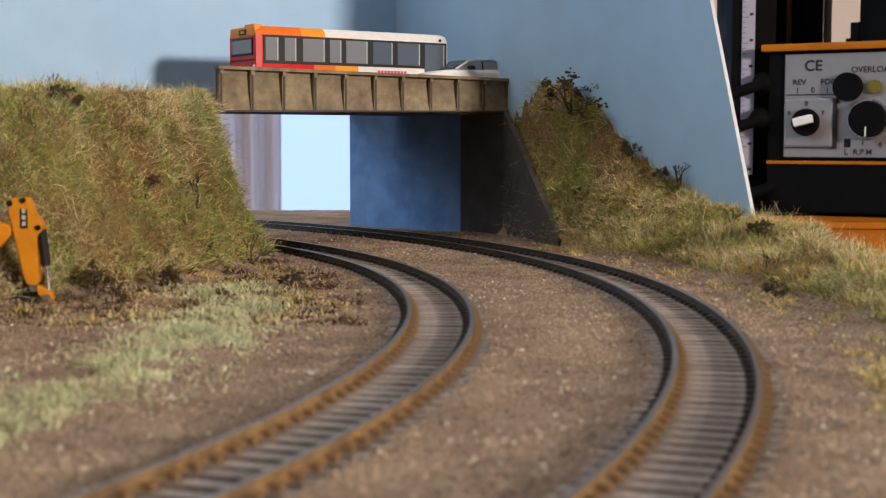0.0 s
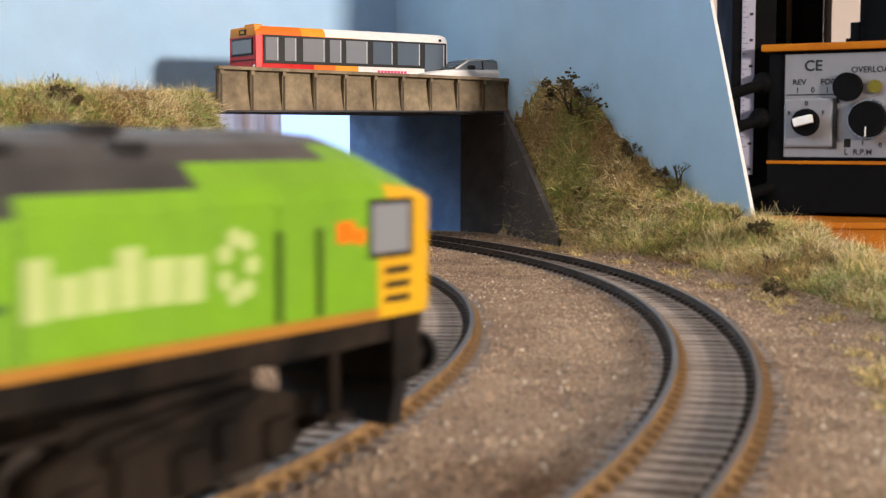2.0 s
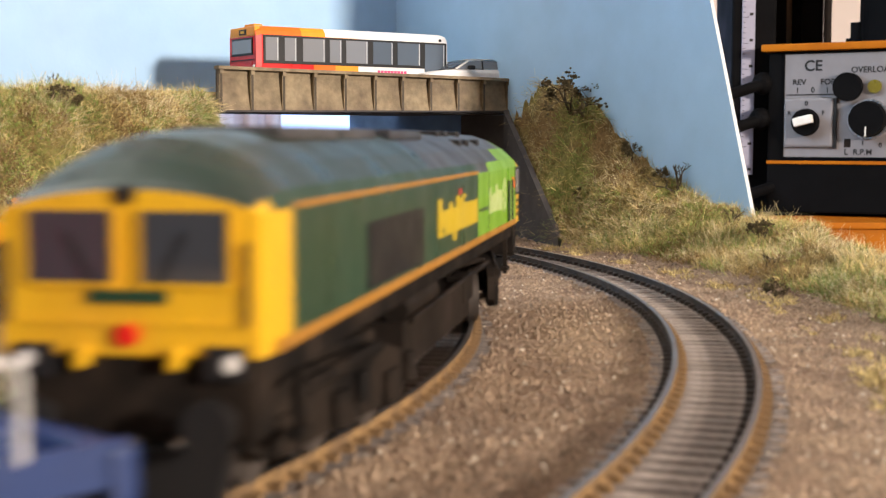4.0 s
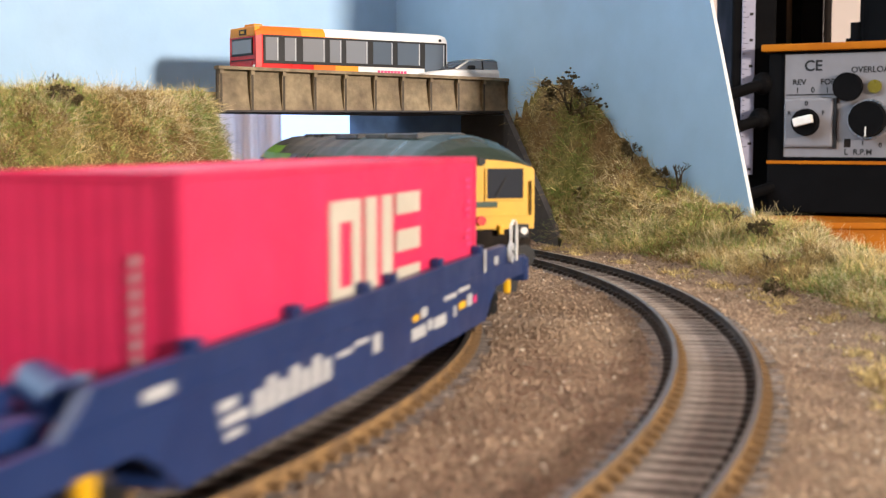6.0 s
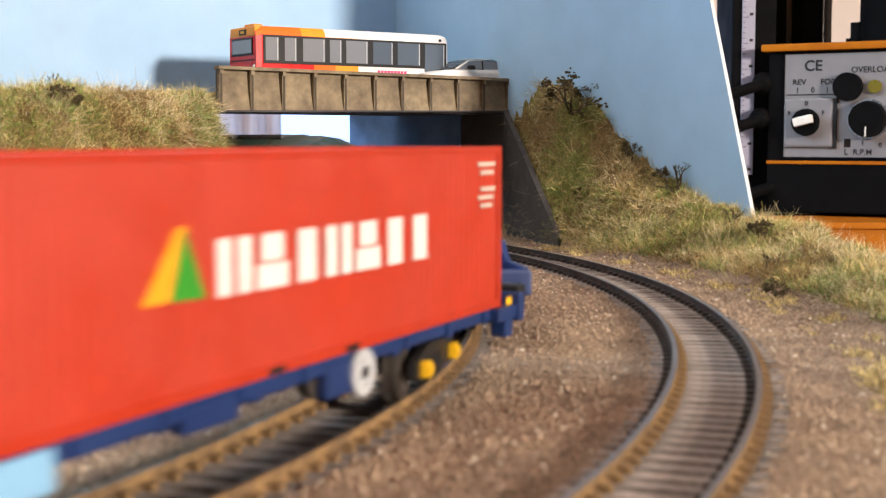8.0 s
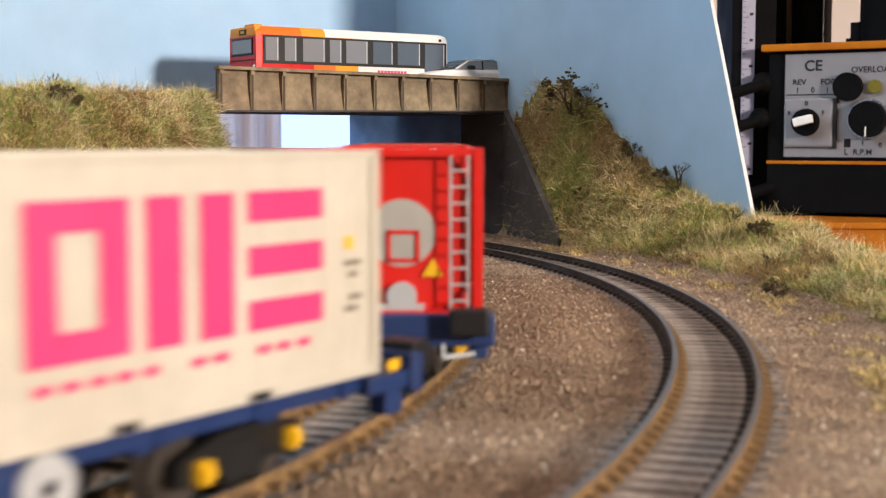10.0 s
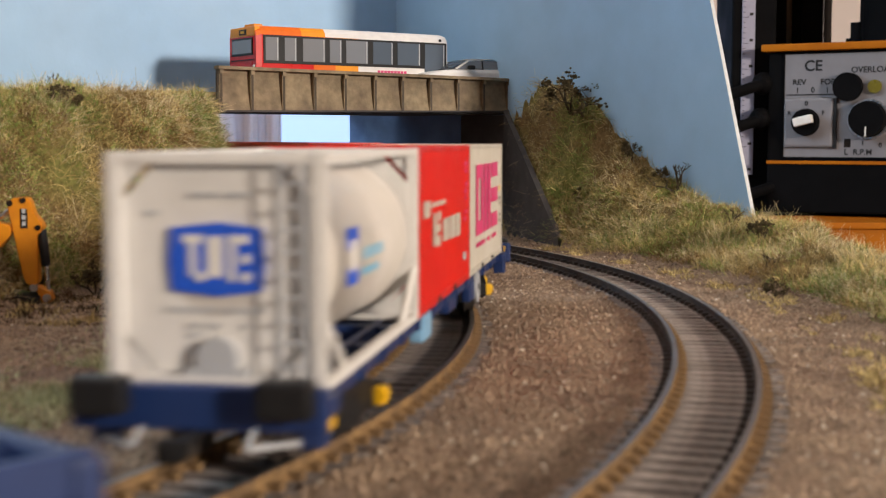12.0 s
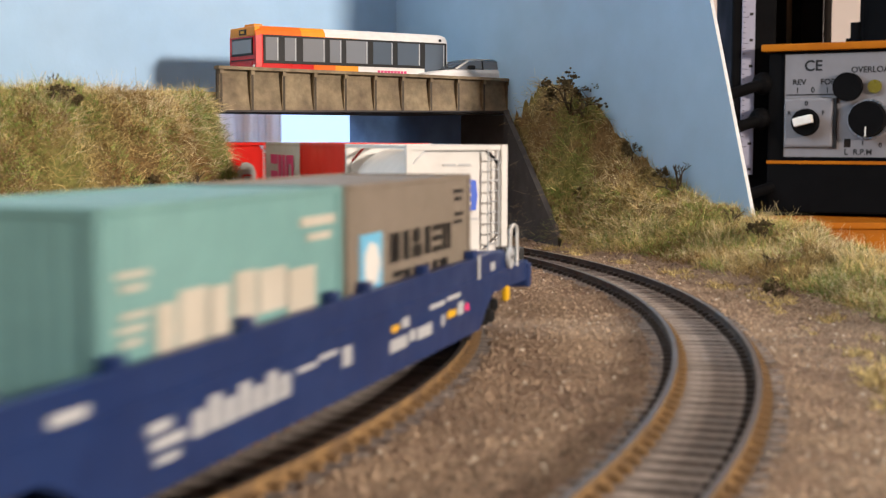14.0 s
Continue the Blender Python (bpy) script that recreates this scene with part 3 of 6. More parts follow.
def build_car():
    """A light sport utility car; local x from the bonnet back, y across."""
    car = thing("toy_car", "white toy sport utility car behind the bridge parapet", "car", at=mm(-6.2, 728.4, 68.4, rz=35))
    stations = [(0, 14.0, 9.4), (1.4, 16.2, 10.6), (8, 17.6, 11.5), (17, 18.6, 11.9), (40, 19.0, 12.0), (56, 19.6, 11.8), (60.5, 18.2, 11.2), (61.6, 14.0, 10.6)]
    bm, prev = bmesh.new(), None
    for x, top, hw in stations:
        ring = [bm.verts.new((x, 12 + y, z)) for y, z in ((-hw, 4.5), (-hw, 9), (-hw + 0.3, top - 3), (-hw + 1.0, top - 0.7), (-hw + 2.4, top), (hw - 2.4, top), (hw - 1.0, top - 0.7), (hw - 0.3, top - 3), (hw, 9), (hw, 4.5))]
        if prev:
            for k in range(10):
                bm.faces.new((prev[k], ring[k], ring[(k + 1) % 10], prev[(k + 1) % 10]))
        else:
            bm.faces.new(ring[::-1])
        prev = ring
    bm.faces.new(prev)
    bmesh.ops.recalc_face_normals(bm, faces=bm.faces)
    part("body", bm, BUS_WHITE, car, smooth=True)

    def shell(name, rows, mat, label=""):
        """Lofted cross strips of (x, half width, z)."""
        bm, prev = bmesh.new(), None
        for x, hw, z in rows:
            ring = [bm.verts.new((x, 12 + hw * f, z + 0.5 * (1 - f * f))) for f in (-1, -0.6, 0, 0.6, 1)]
            if prev:
                for k in range(4):
                    bm.faces.new((prev[k], ring[k], ring[k + 1], prev[k + 1]))
            prev = ring
        bmesh.ops.solidify(bm, geom=bm.faces[:], thickness=0.5)
        bmesh.ops.recalc_face_normals(bm, faces=bm.faces)
        return part(name, bm, mat, car, label, smooth=True)

    shell("windscreen", [(14.5, 10.3, 18.3), (20, 9.6, 21.3), (26, 8.8, 23.6)], GLASS_GREY, "raked grey windscreen")
    shell("roof", [(25.8, 8.9, 23.5), (32, 9.0, 24.5), (44, 9.0, 24.6), (54, 8.8, 24.0), (58.5, 8.6, 23.2)], BUS_WHITE)
    shell("rear_window", [(58.5, 8.5, 22.8), (60.6, 10.0, 18.4)], GLASS)
    for s in (-1, 1):
        bm = bmesh.new()
        out = [(17.5, 18.7), (58.6, 19.5), (55.6, 22.6), (44, 23.7), (32, 23.7), (26.5, 22.9)]
        a = [bm.verts.new((x, 12 + s * (10.5 - (z - 18.7) * 0.32), z)) for x, z in out]
        b = [bm.verts.new((x, 12 + s * (9.7 - (z - 18.7) * 0.32), z)) for x, z in out]
        bm.faces.new(a), bm.faces.new(b[::-1])
        for k in range(6):
            bm.faces.new((a[k], b[k], b[(k + 1) % 6], a[(k + 1) % 6]))
        bmesh.ops.recalc_face_normals(bm, faces=bm.faces)
        part("side_glass", bm, GLASS_GREY, car, "grey side glass")
        bm = bmesh.new()
        for x0, x1 in ((17.0, 26.4), (59.0, 55.8)):
            rod(bm, (x0, 12 + s * 10.6, 18.6), (x1, 12 + s * 9.2, 23.4), 0.55, 8)
        part("pillar", bm, BUS_WHITE, car)
        bm = bmesh.new()
        for x0, x1 in ((35.5, 36.0), (47.5, 47.2)):
            rod(bm, (x0, 12 + s * 10.6, 18.8), (x1, 12 + s * 9.1, 23.6), 0.45, 6)
        part("door_pillar", bm, BLACK, car)
        m = box(bmesh.new(), 24.5, 28.5, 12 + s * 12.2 - 1.3, 12 + s * 12.2 + 1.3, 18.4, 20.8, 0.8)
        part("mirror", m, BLACK, car, "black door mirror")
        part("sill", box(bmesh.new(), 3, 60.5, 12 + s * 11.9 - 0.4, 12 + s * 11.9 + 0.4, 4.0, 7.2, 0.3), BLACK, car)
        for x in (12.0, 49.5):
            w = part("wheel", cyl(bmesh.new(), 5.9, 3.0, at(x, 12 + s * 10.9, 5.9) @ AY, n=28), BLACK, car)
            part("rim", cyl(bmesh.new(), 4.3, 3.4, at(x, 12 + s * 10.9, 5.9) @ AY, n=10), STEEL, w)
            part("wheel_arch", cyl(bmesh.new(), 6.8, 1.0, at(x, 12 + s * 11.6, 6.1) @ AY, n=24), BLACK, car)
        part("tail_light", box(bmesh.new(), 59.6, 61.3, 12 + s * 9.2 - 1.6, 12 + s * 9.2 + 1.6, 14.4, 16.2, 0.3), RED, car)


build_bus()
build_car()


def build_digger():
    """The arm of a toy digger standing on the bank's foot; local x to the right, z up."""
    dig = thing("digger_arm", "orange-yellow toy digger arm with its dark bucket down", "toy digger", at=mm(-138.5, 431, GROUND_Z, rz=6))
    k = 431 / 2383.0

    def q(px, py):
        return ((px - 20) * k, (519 - py) * k)

    arm = [q(20, 336), (q(27, 331)), q(52, 330), q(58, 338), q(62, 357), q(78, 378), q(76, 388), q(66, 398), q(68, 480), q(62, 486), q(48, 484), q(42, 470), q(27, 395), q(18, 350)]
    bm = prism(bmesh.new(), arm, 6.5, at(0, -3.2, 0))
    bmesh.ops.bevel(bm, geom=bm.edges[:], offset=0.35, segments=2, affect="EDGES")
    part("dipper_arm", bm, DIGGER, dig)
    bm = prism(bmesh.new(), [q(-60, 330), q(-10, 372), q(22, 378), q(24, 394), q(0, 420), q(-30, 400), q(-75, 352)], 7.5, at(0, -3.7, 0))
    bmesh.ops.bevel(bm, geom=bm.edges[:], offset=0.4, segments=2, affect="EDGES")
    part("boom", bm, DIGGER, dig)
    c0, c1, c2 = q(73, 388), q(79, 452), q(82, 496)
    part("ram_cylinder", rod(bmesh.new(), (c0[0], 0, c0[1]), (c1[0], 0, c1[1]), 1.5, 12), BLACK, dig, "black ram cylinder")
    part("ram_rod", rod(bmesh.new(), (c1[0], 0, c1[1]), (c2[0], 0, c2[1]), 0.7, 10), STEEL, dig, "bright steel ram rod")
    r0, r1 = q(-8, 372), q(18, 352)
    part("ram_rod", rod(bmesh.new(), (r0[0], 0, r0[1]), (r1[0], 0, r1[1]), 0.8, 10), STEEL, dig)
    bm = prism(bmesh.new(), [q(58, 484), q(68, 487), q(88, 498), q(92, 512), q(84, 520), q(72, 518), q(66, 502)], 5.5, at(0, -2.7, 0))
    bmesh.ops.bevel(bm, geom=bm.edges[:], offset=0.3, segments=1, affect="EDGES")
    part("bucket_link", bm, DIGGER, dig)
    part("bucket", prism(bmesh.new(), [q(70, 504), q(72, 518), q(30, 530), q(-10, 532), q(-22, 500), q(-10, 470), q(-4, 472), q(16, 494), q(40, 502)], 13, at(0, -6.5, 0)), BLACK, dig, "black digging bucket")
    for px, py, r in ((22, 340, 1.0), (45, 335, 0.9), (70, 383, 0.9), (60, 490, 1.2), (82, 508, 1.3)):
        x, z = q(px, py)
        part("pivot_pin", cyl(bmesh.new(), r, 7.6, at(x, 0, z) @ AY, n=12), STEEL if py > 480 else FUEL, dig)
    x0, z0 = q(40, 384)
    x1, z1 = q(52, 350)
    part("maker_badge", box(bmesh.new(), x0, x1, -3.5, -3.3, z0, z1), BLACK, dig, "black maker badge")
    bm = bmesh.new()
    for i in range(3):
        box(bm, x0 + 0.5, x1 - 0.5, -3.62, -3.4, z0 + 0.8 + i * 2.0, z0 + 2.2 + i * 2.0)
    part("badge_bars", bm, GREY, dig)


build_digger()


# ---- the milling machine behind the layout ----
def lettering(body, size, x, z, parent, mat, y=-0.9):
    cu = bpy.data.curves.new("lettering", "FONT")
    cu.body, cu.size, cu.align_x, cu.align_y, cu.extrude = body, size * MM, "CENTER", "CENTER", 0.0001
    cu.offset = size * MM * 0.022
    cu.materials.append(mat)
    ob = new("lettering", cu)
    ob.parent = parent
    ob.matrix_local = mm(x, y, z, rx=90)
    return ob


def build_control_box():
    cb = thing("control_box", "black and orange machine control box with grey dial panel", "control box", at=mm(306, 1300, 0, rz=-30))
    part("case", box(bmesh.new(), 6, 190, 0, 90, -21, 131, 2), MACHINE, cb)
    part("top_lip", box(bmesh.new(), 0, 196, -6, 96, 131.4, 138.4, 1.5), MACHINE_ORANGE, cb, "orange folded top edge")
    part("orange_line", box(bmesh.new(), 6, 190, -1.6, 0.5, 25.2, 28.2, 0.3), MACHINE_ORANGE, cb)
    part("panel", box(bmesh.new(), 22, 188, -0.8, 0.5, 31.5, 129, 0.4), PANEL, cb, "grey printed control panel")
    bm = bmesh.new()
    for a, b, c, d in ((21, 189, 128.6, 129.8), (21, 189, 30.6, 31.8), (21, 22.2, 31, 129), (24, 74, 90.0, 90.8)):
        box(bm, a, b, -1.4, 0.4, c, d)
    part("panel_edge", bm, MACHINE, cb)
    lettering("CE", 14, 49, 117, cb, BLACK)
    lettering("REV", 7.5, 36, 102, cb, BLACK)
    lettering("FOR", 7.5, 63, 102, cb, BLACK)
    lettering("1", 7, 34.5, 94.5, cb, BLACK), lettering("0", 7, 49, 94.5, cb, BLACK), lettering("1", 7, 62.5, 94.5, cb, BLACK)
    lettering("OVERLOAD", 7.6, 104, 112.5, cb, BLACK)
    lettering("L", 7.5, 81, 36.5, cb, BLACK), lettering("R.P.M", 7.5, 96, 36.5, cb, BLACK)
    lettering("1", 6, 96, 45, cb, BLACK), lettering("0", 6, 112, 43, cb, BLACK)
    part("plug", cyl(bmesh.new(), 13.2, 9, at(82, -4, 97) @ AY, r2=13.2, n=32), MACHINE, cb, "round black socket cover")
    part("overload_lamp", cyl(bmesh.new(), 6.2, 4, at(106, -2, 97) @ AY, n=24), material("unlit_amber_lens", (0.14, 0.115, 0.008), 0.3, var=0.1, scale=300), cb, "dull yellow warning lens")
    plate = part("switch_plate", box(bmesh.new(), 22.6, 69, -4, -0.6, 41, 87.5, 2.5), PANEL, cb, "raised grey switch plate")
    part("plate_shadow_edge", box(bmesh.new(), 69, 72, -3.6, -0.6, 40, 87), BLACK, plate)
    knob = part("rotary_switch", cyl(bmesh.new(), 13, 9, at(44, -8, 64.5) @ AY, r2=12, n=32), MACHINE, cb, "black rotary switch")
    bm = box(bmesh.new(), -9, 9, -4, 4, -4, 4, 1.2)
    bmesh.ops.transform(bm, matrix=at(44, -15, 66) @ Matrix.Rotation(radians(-14), 4, "Y"), verts=bm.verts)
    part("pointer", bm, WHITE, knob, "white pointer grip")
    lettering("0", 6.5, 44, 82, cb, BLACK, y=-4.3), lettering("F", 5.5, 60, 73, cb, BLACK, y=-4.3), lettering("R", 5.5, 28, 73, cb, BLACK, y=-4.3)
    bm = cyl(bmesh.new(), 18.5, 2.5, at(101, -2.5, 67) @ AY, n=40)
    ring = part("dial", bm, STEEL, cb, "speed dial with bright rim")
    part("dial_cap", cyl(bmesh.new(), 17.2, 12, at(101, -7.5, 67) @ AY, r2=16, n=40), MACHINE, ring)
    part("dial_line", box(bmesh.new(), 100.4, 101.6, -14.6, -13.3, 51, 60), WHITE, ring)
    part("icon", box(box(bmesh.new(), 79, 85, -1.1, -0.7, 41, 49), 80, 84, -1.3, -1.0, 42, 45), FUEL, cb)
    bm = cyl(bmesh.new(), 13, 6, at(82, 40, 141), n=24)
    cyl(bm, 9, 16, at(82, 40, 151), n=24)
    part("cap", bm, MACHINE, cb, "black plastic cap")
    part("motor_column", cyl(bmesh.new(), 50, 240, at(130, 52, 258), n=32), MACHINE, cb, "black motor column")


def build_mill():
    mill = thing("milling_machine", "black milling machine column with a white ruler and levers", "milling machine", at=mm(0, 1320, 0))
    part("column", box(bmesh.new(), 281, 324, 0, 80, -60, 520, 3), MACHINE, mill)
    r = part("ruler", box(bmesh.new(), 290, 302.5, -2.5, -0.4, 14, 420, 0.3), RULER, mill, "white graduated ruler strip")
    bm = bmesh.new()
    for k in range(80):
        box(bm, 290.6, 296 if k % 5 == 0 else 293, -2.8, -2.4, 16 + k * 5, 16.5 + k * 5)
    part("graduation", bm, BLACK, r)
    bm = bmesh.new()
    for k in range(16):
        box(bm, 297, 300.5, -2.8, -2.4, 18 + k * 25, 20.6 + k * 25)
    part("graduation", bm, BLACK, r)
    for z, x1 in ((98, 282), (64, 280), (2, 300)):
        bm = rod(bmesh.new(), (x1 - 12, -30, z - 8), (x1 + 40, -16, z + 8), 5.5, 12)
        bmesh.ops.create_uvsphere(bm, u_segments=16, v_segments=10, radius=11, matrix=at(x1 + 26, -16, z + 4))
        part("lever", bm, MACHINE, mill, "black lever with a round knob")
    part("rear_post", box(bmesh.new(), 351, 362, 90, 120, 10, 520, 2), material("brown_enamel", (0.14, 0.09, 0.05), 0.5, var=0.1), mill, "brown rear slide post")
    part("rear_post", box(bmesh.new(), 324.5, 349, 60, 100, 10, 520, 2), MACHINE, mill)
    part("rear_post", box(bmesh.new(), 363, 386, 60, 100, 10, 520, 2), MACHINE, mill)
    part("spindle_rod", rod(bmesh.new(), (395, 110, 20), (395, 110, 520), 5, 14), STEEL, mill, "pale steel rod")
    part("spindle_rod", rod(bmesh.new(), (408, 130, 20), (408, 130, 520), 6, 14), FUEL, mill)
    part("foot", box(bmesh.new(), 262, 480, -40, 140, -70, -22, 4), MACHINE, mill)
    tray = thing("machine_base", "orange painted machine base cabinet under the mill", "machine base", at=mm(0, 1180, 0))
    part("cabinet", box(bmesh.new(), 262, 720, 0, 340, -240, -26, 6), MACHINE_ORANGE, tray)
    part("rim", box(bmesh.new(), 258, 724, -4, 344, -30, -24, 1.5), MACHINE_ORANGE, tray)
    bench = thing("workbench", "plain wooden workbench carrying the machine", "bench")
    part("worktop", box(bmesh.new(), 240, 1200, 1120, 1700, -280, -240, 2), PLY, bench)
    for x in (270, 1160):
        for y in (1150, 1660):
            part("leg", box(bmesh.new(), x - 25, x + 25, y - 25, y + 25, -850, -280, 2), PLY, bench)


build_control_box()
build_mill()


# ---- rolling stock: x outwards from the curve, y forwards, z up from the rail ----
TRAIN = []      # (object, half bogie spacing, time, arc place, offset)
WHEELS = []


def runs(ob, half, t_ref, s_ref, off=None):
    TRAIN.append((ob, half, t_ref, s_ref, off or Matrix.Identity(4)))
    return ob


def mark(parent, rects, mat, x=16.2, name="marking", label="", side=1):
    """Flat printed shapes on a side: rects of (y0, y1, z0, z1)."""
    for y0, y1, z0, z1 in rects:
        part(name, box(bmesh.new(), min(side * x, side * (x + 0.14)), max(side * x, side * (x + 0.14)), y0, y1, z0, z1), mat, parent, label)


def mark_end(parent, rects, mat, y, name="marking", label=""):
    for x0, x1, z0, z1 in rects:
        part(name, box(bmesh.new(), x0, x1, y - 0.14, y, z0, z1), mat, parent, label)


def poly_mark(parent, pts, mat, x=16.25, name="marking", label=""):
    bm = bmesh.new()
    a = [bm.verts.new((x, y, z)) for y, z in pts]
    b = [bm.verts.new((x + 0.12, y, z)) for y, z in pts]
    n = len(pts)
    bm.faces.new(a), bm.faces.new(b)
    for i in range(n):
        bm.faces.new((a[i], a[(i + 1) % n], b[(i + 1) % n], b[i]))
    bmesh.ops.recalc_face_normals(bm, faces=bm.faces)
    return part(name, bm, mat, parent, label)


def corrugated(bm, a, b, z0, z1, out, pitch=2.7, depth=0.24):
    """A wall of upright folds from a to b (x, y), its folds reaching out along out."""
    a, b, out = Vector(a), Vector(b), Vector(out)
    n = max(2, round((b - a).length / pitch))
    pts = []
    for i in range(n):
        for f, o in ((0.0, 0), (0.3, 0), (0.5, 1), (0.8, 1)):
            pts.append(a + (b - a) * ((i + f) / n) + out * (depth * (o - 1)))
    pts.append(b - out * depth)
    lo = [bm.verts.new((p.x, p.y, z0)) for p in pts]
    hi = [bm.verts.new((p.x, p.y, z1)) for p in pts]
    for i in range(len(pts) - 1):
        bm.faces.new((lo[i], lo[i + 1], hi[i + 1], hi[i]))


def container(name, length, height, mat, label, smooth_sides=False):
    """A shipping container, its base at z = 0 and its middle at y = 0."""
    h2 = length / 2
    c = thing(name, label, "shipping container", "containers on the train")
    bm = bmesh.new()
    for s in (-1, 1):
        if smooth_sides:
            box(bm, s * 15.7 - 0.15, s * 15.7 + 0.15, -h2 + 1, h2 - 1, 1.5, height - 1)
        else:
            corrugated(bm, (s * 15.85, -h2 + 2), (s * 15.85, h2 - 2), 1.6, height - 0.9, (s, 0))
    for e in (-1, 1):
        corrugated(bm, (-14.3, e * (h2 - 0.2)), (14.3, e * (h2 - 0.2)), 1.6, height - 0.9, (0, e), 2.9, 0.14)
    box(bm, -15.4, 15.4, -h2 + 0.6, h2 - 0.6, height - 0.9, height - 0.45)
    box(bm, -15.4, 15.4, -h2 + 0.6, h2 - 0.6, 0.3, 1.4)
    bmesh.ops.recalc_face_normals(bm, faces=bm.faces)
    part("panelling", bm, mat, c)
    for s in (-1, 1):
        for e in (-1, 1):
            x0, y0 = s * 15.05, e * (h2 - 0.95)
            part("corner_post", box(bmesh.new(), x0 - 0.95, x0 + 0.95, y0 - 0.95, y0 + 0.95, 0, height, 0.12), mat, c)
        part("top_rail", box(bmesh.new(), s * 15.55 - 0.45, s * 15.55 + 0.45, -h2 + 1, h2 - 1, height - 1.15, height - 0.05, 0.1), mat, c)
        bm = bmesh.new()
        box(bm, s * 15.55 - 0.45, s * 15.55 + 0.45, -h2 + 1, h2 - 1, 0.15, 1.75, 0.1)
        part("bottom_rail", bm, mat, c)
        part("fork_pocket", box(bmesh.new(), min(s * 15.95, s * 16.1), max(s * 15.95, s * 16.1), 10, 14.5, 0.3, 1.4), BLACK, c)
        part("fork_pocket", box(bmesh.new(), min(s * 15.95, s * 16.1), max(s * 15.95, s * 16.1), -14.5, -10, 0.3, 1.4), BLACK, c)
    for e in (-1, 1):
        y0 = e * (h2 - 0.55)
        part("end_rail", box(bmesh.new(), -14.2, 14.2, y0 - 0.45, y0 + 0.45, height - 1.25, height - 0.05, 0.1), mat, c)
        part("end_rail", box(bmesh.new(), -14.2, 14.2, y0 - 0.45, y0 + 0.45, 0.15, 1.75, 0.1), mat, c)
    return c


def tank_container(name, frame_mat, tank_mat, label, logo):
    """A twenty foot tank in an open frame."""
    h2, height, r = 39.7, 34.0, 15.0
    c = thing(name, label, "tank container", "containers on the train")
    for s in (-1, 1):
        for e in (-1, 1):
            x0, y0 = s * 15.0, e * (h2 - 1)
            part("corner_post", box(bmesh.new(), x0 - 1, x0 + 1, y0 - 1, y0 + 1, 0, height, 0.15), frame_mat, c)
            bm = rod(bmesh.new(), (s * 15.2, e * (h2 - 1.5), 10.5), (s * 15.2, e * (h2 - 15), 1.0), 0.85, 8)
            part("brace", bm, frame_mat, c)
            bm = prism(bmesh.new(), [(s * 14.4, 1), (s * 14.4, 7.5), (s * 8, 1)], 0.5, at(0, e * (h2 - 1) - 0.25, 0))
            part("gusset", bm, frame_mat, c)
            bm = prism(bmesh.new(), [(s * 14.4, height - 1), (s * 14.4, height - 6), (s * 9.5, height - 1)], 0.5, at(0, e * (h2 - 1) - 0.25, 0))
            part("gusset", bm, frame_mat, c)
        part("bottom_rail", box(bmesh.new(), s * 15.3 - 0.7, s * 15.3 + 0.7, -h2 + 1.5, h2 - 1.5, 0.1, 1.7, 0.12), frame_mat, c)
        part("top_rail", box(bmesh.new(), s * 15.4 - 0.5, s * 15.4 + 0.5, -h2 + 1.5, h2 - 1.5, height - 1.3, height - 0.1, 0.12), frame_mat, c)
    for e in (-1, 1):
        y0 = e * (h2 - 1)
        part("end_rail", box(bmesh.new(), -14.2, 14.2, y0 - 0.8, y0 + 0.8, height - 1.7, height - 0.1, 0.15), frame_mat, c)
        part("end_rail", box(bmesh.new(), -14.2, 14.2, y0 - 0.8, y0 + 0.8, 0.1, 2.0, 0.15), frame_mat, c)
        c4 = 5.0
        plate = [(-14.3 + c4, 2), (14.3 - c4, 2), (14.3, 2 + c4 * 1.2), (14.3, height - 2 - c4), (14.3 - c4, height - 1.6), (-14.3 + c4, height - 1.6), (-14.3, height - 2 - c4), (-14.3, 2 + c4 * 1.2)]
        part("end_plate", prism(bmesh.new(), plate, 0.8, at(0, e * (h2 - 2.7) - 0.4, 0)), frame_mat, c)
    bm, prev, cz = bmesh.new(), None, 17.2
    prof = [(-37.6, 0.01), (-37.5, 6), (-36.9, 10.5), (-35.6, 13.3), (-33.5, 14.7), (-31, r), (-29.6, r), (-29.5, r + 0.25), (-28.5, r + 0.25), (-28.4, r),
            (28.4, r), (28.5, r + 0.25), (29.5, r + 0.25), (29.6, r), (31, r), (33.5, 14.7), (35.6, 13.3), (36.9, 10.5), (37.5, 6), (37.6, 0.01)]
    for y, rr in prof:
        ring = [bm.verts.new((rr * math.cos(a * math.tau / 40), y, cz + rr * math.sin(a * math.tau / 40))) for a in range(40)]
        if prev:
            for k in range(40):
                bm.faces.new((prev[k], ring[k], ring[(k + 1) % 40], prev[(k + 1) % 40]))
        prev = ring
    bmesh.ops.recalc_face_normals(bm, faces=bm.faces)
    part("tank", bm, tank_mat, c, smooth=True)
    bm = bmesh.new()
    for y in (-8, 6):
        cyl(bm, 3.2, 1.6, at(0, y, cz + r + 0.2), n=18)
        cyl(bm, 2.4, 0.6, at(0, y, cz + r + 1.1), n=18)
    part("manhole", bm, tank_mat, c)
    bm = bmesh.new()
    for x in (-6.5, 6.5):
        box(bm, x - 0.9, x + 0.9, -34, 34, height - 1.1, height - 0.5)
    part("walkway", bm, GREY, c, "grey roof walkway strips")
    bm = bmesh.new()
    for x in (9.6, 13.0):
        rod(bm, (x, -h2 - 0.3, 2), (x, -h2 - 0.3, height - 1.5), 0.25, 6)
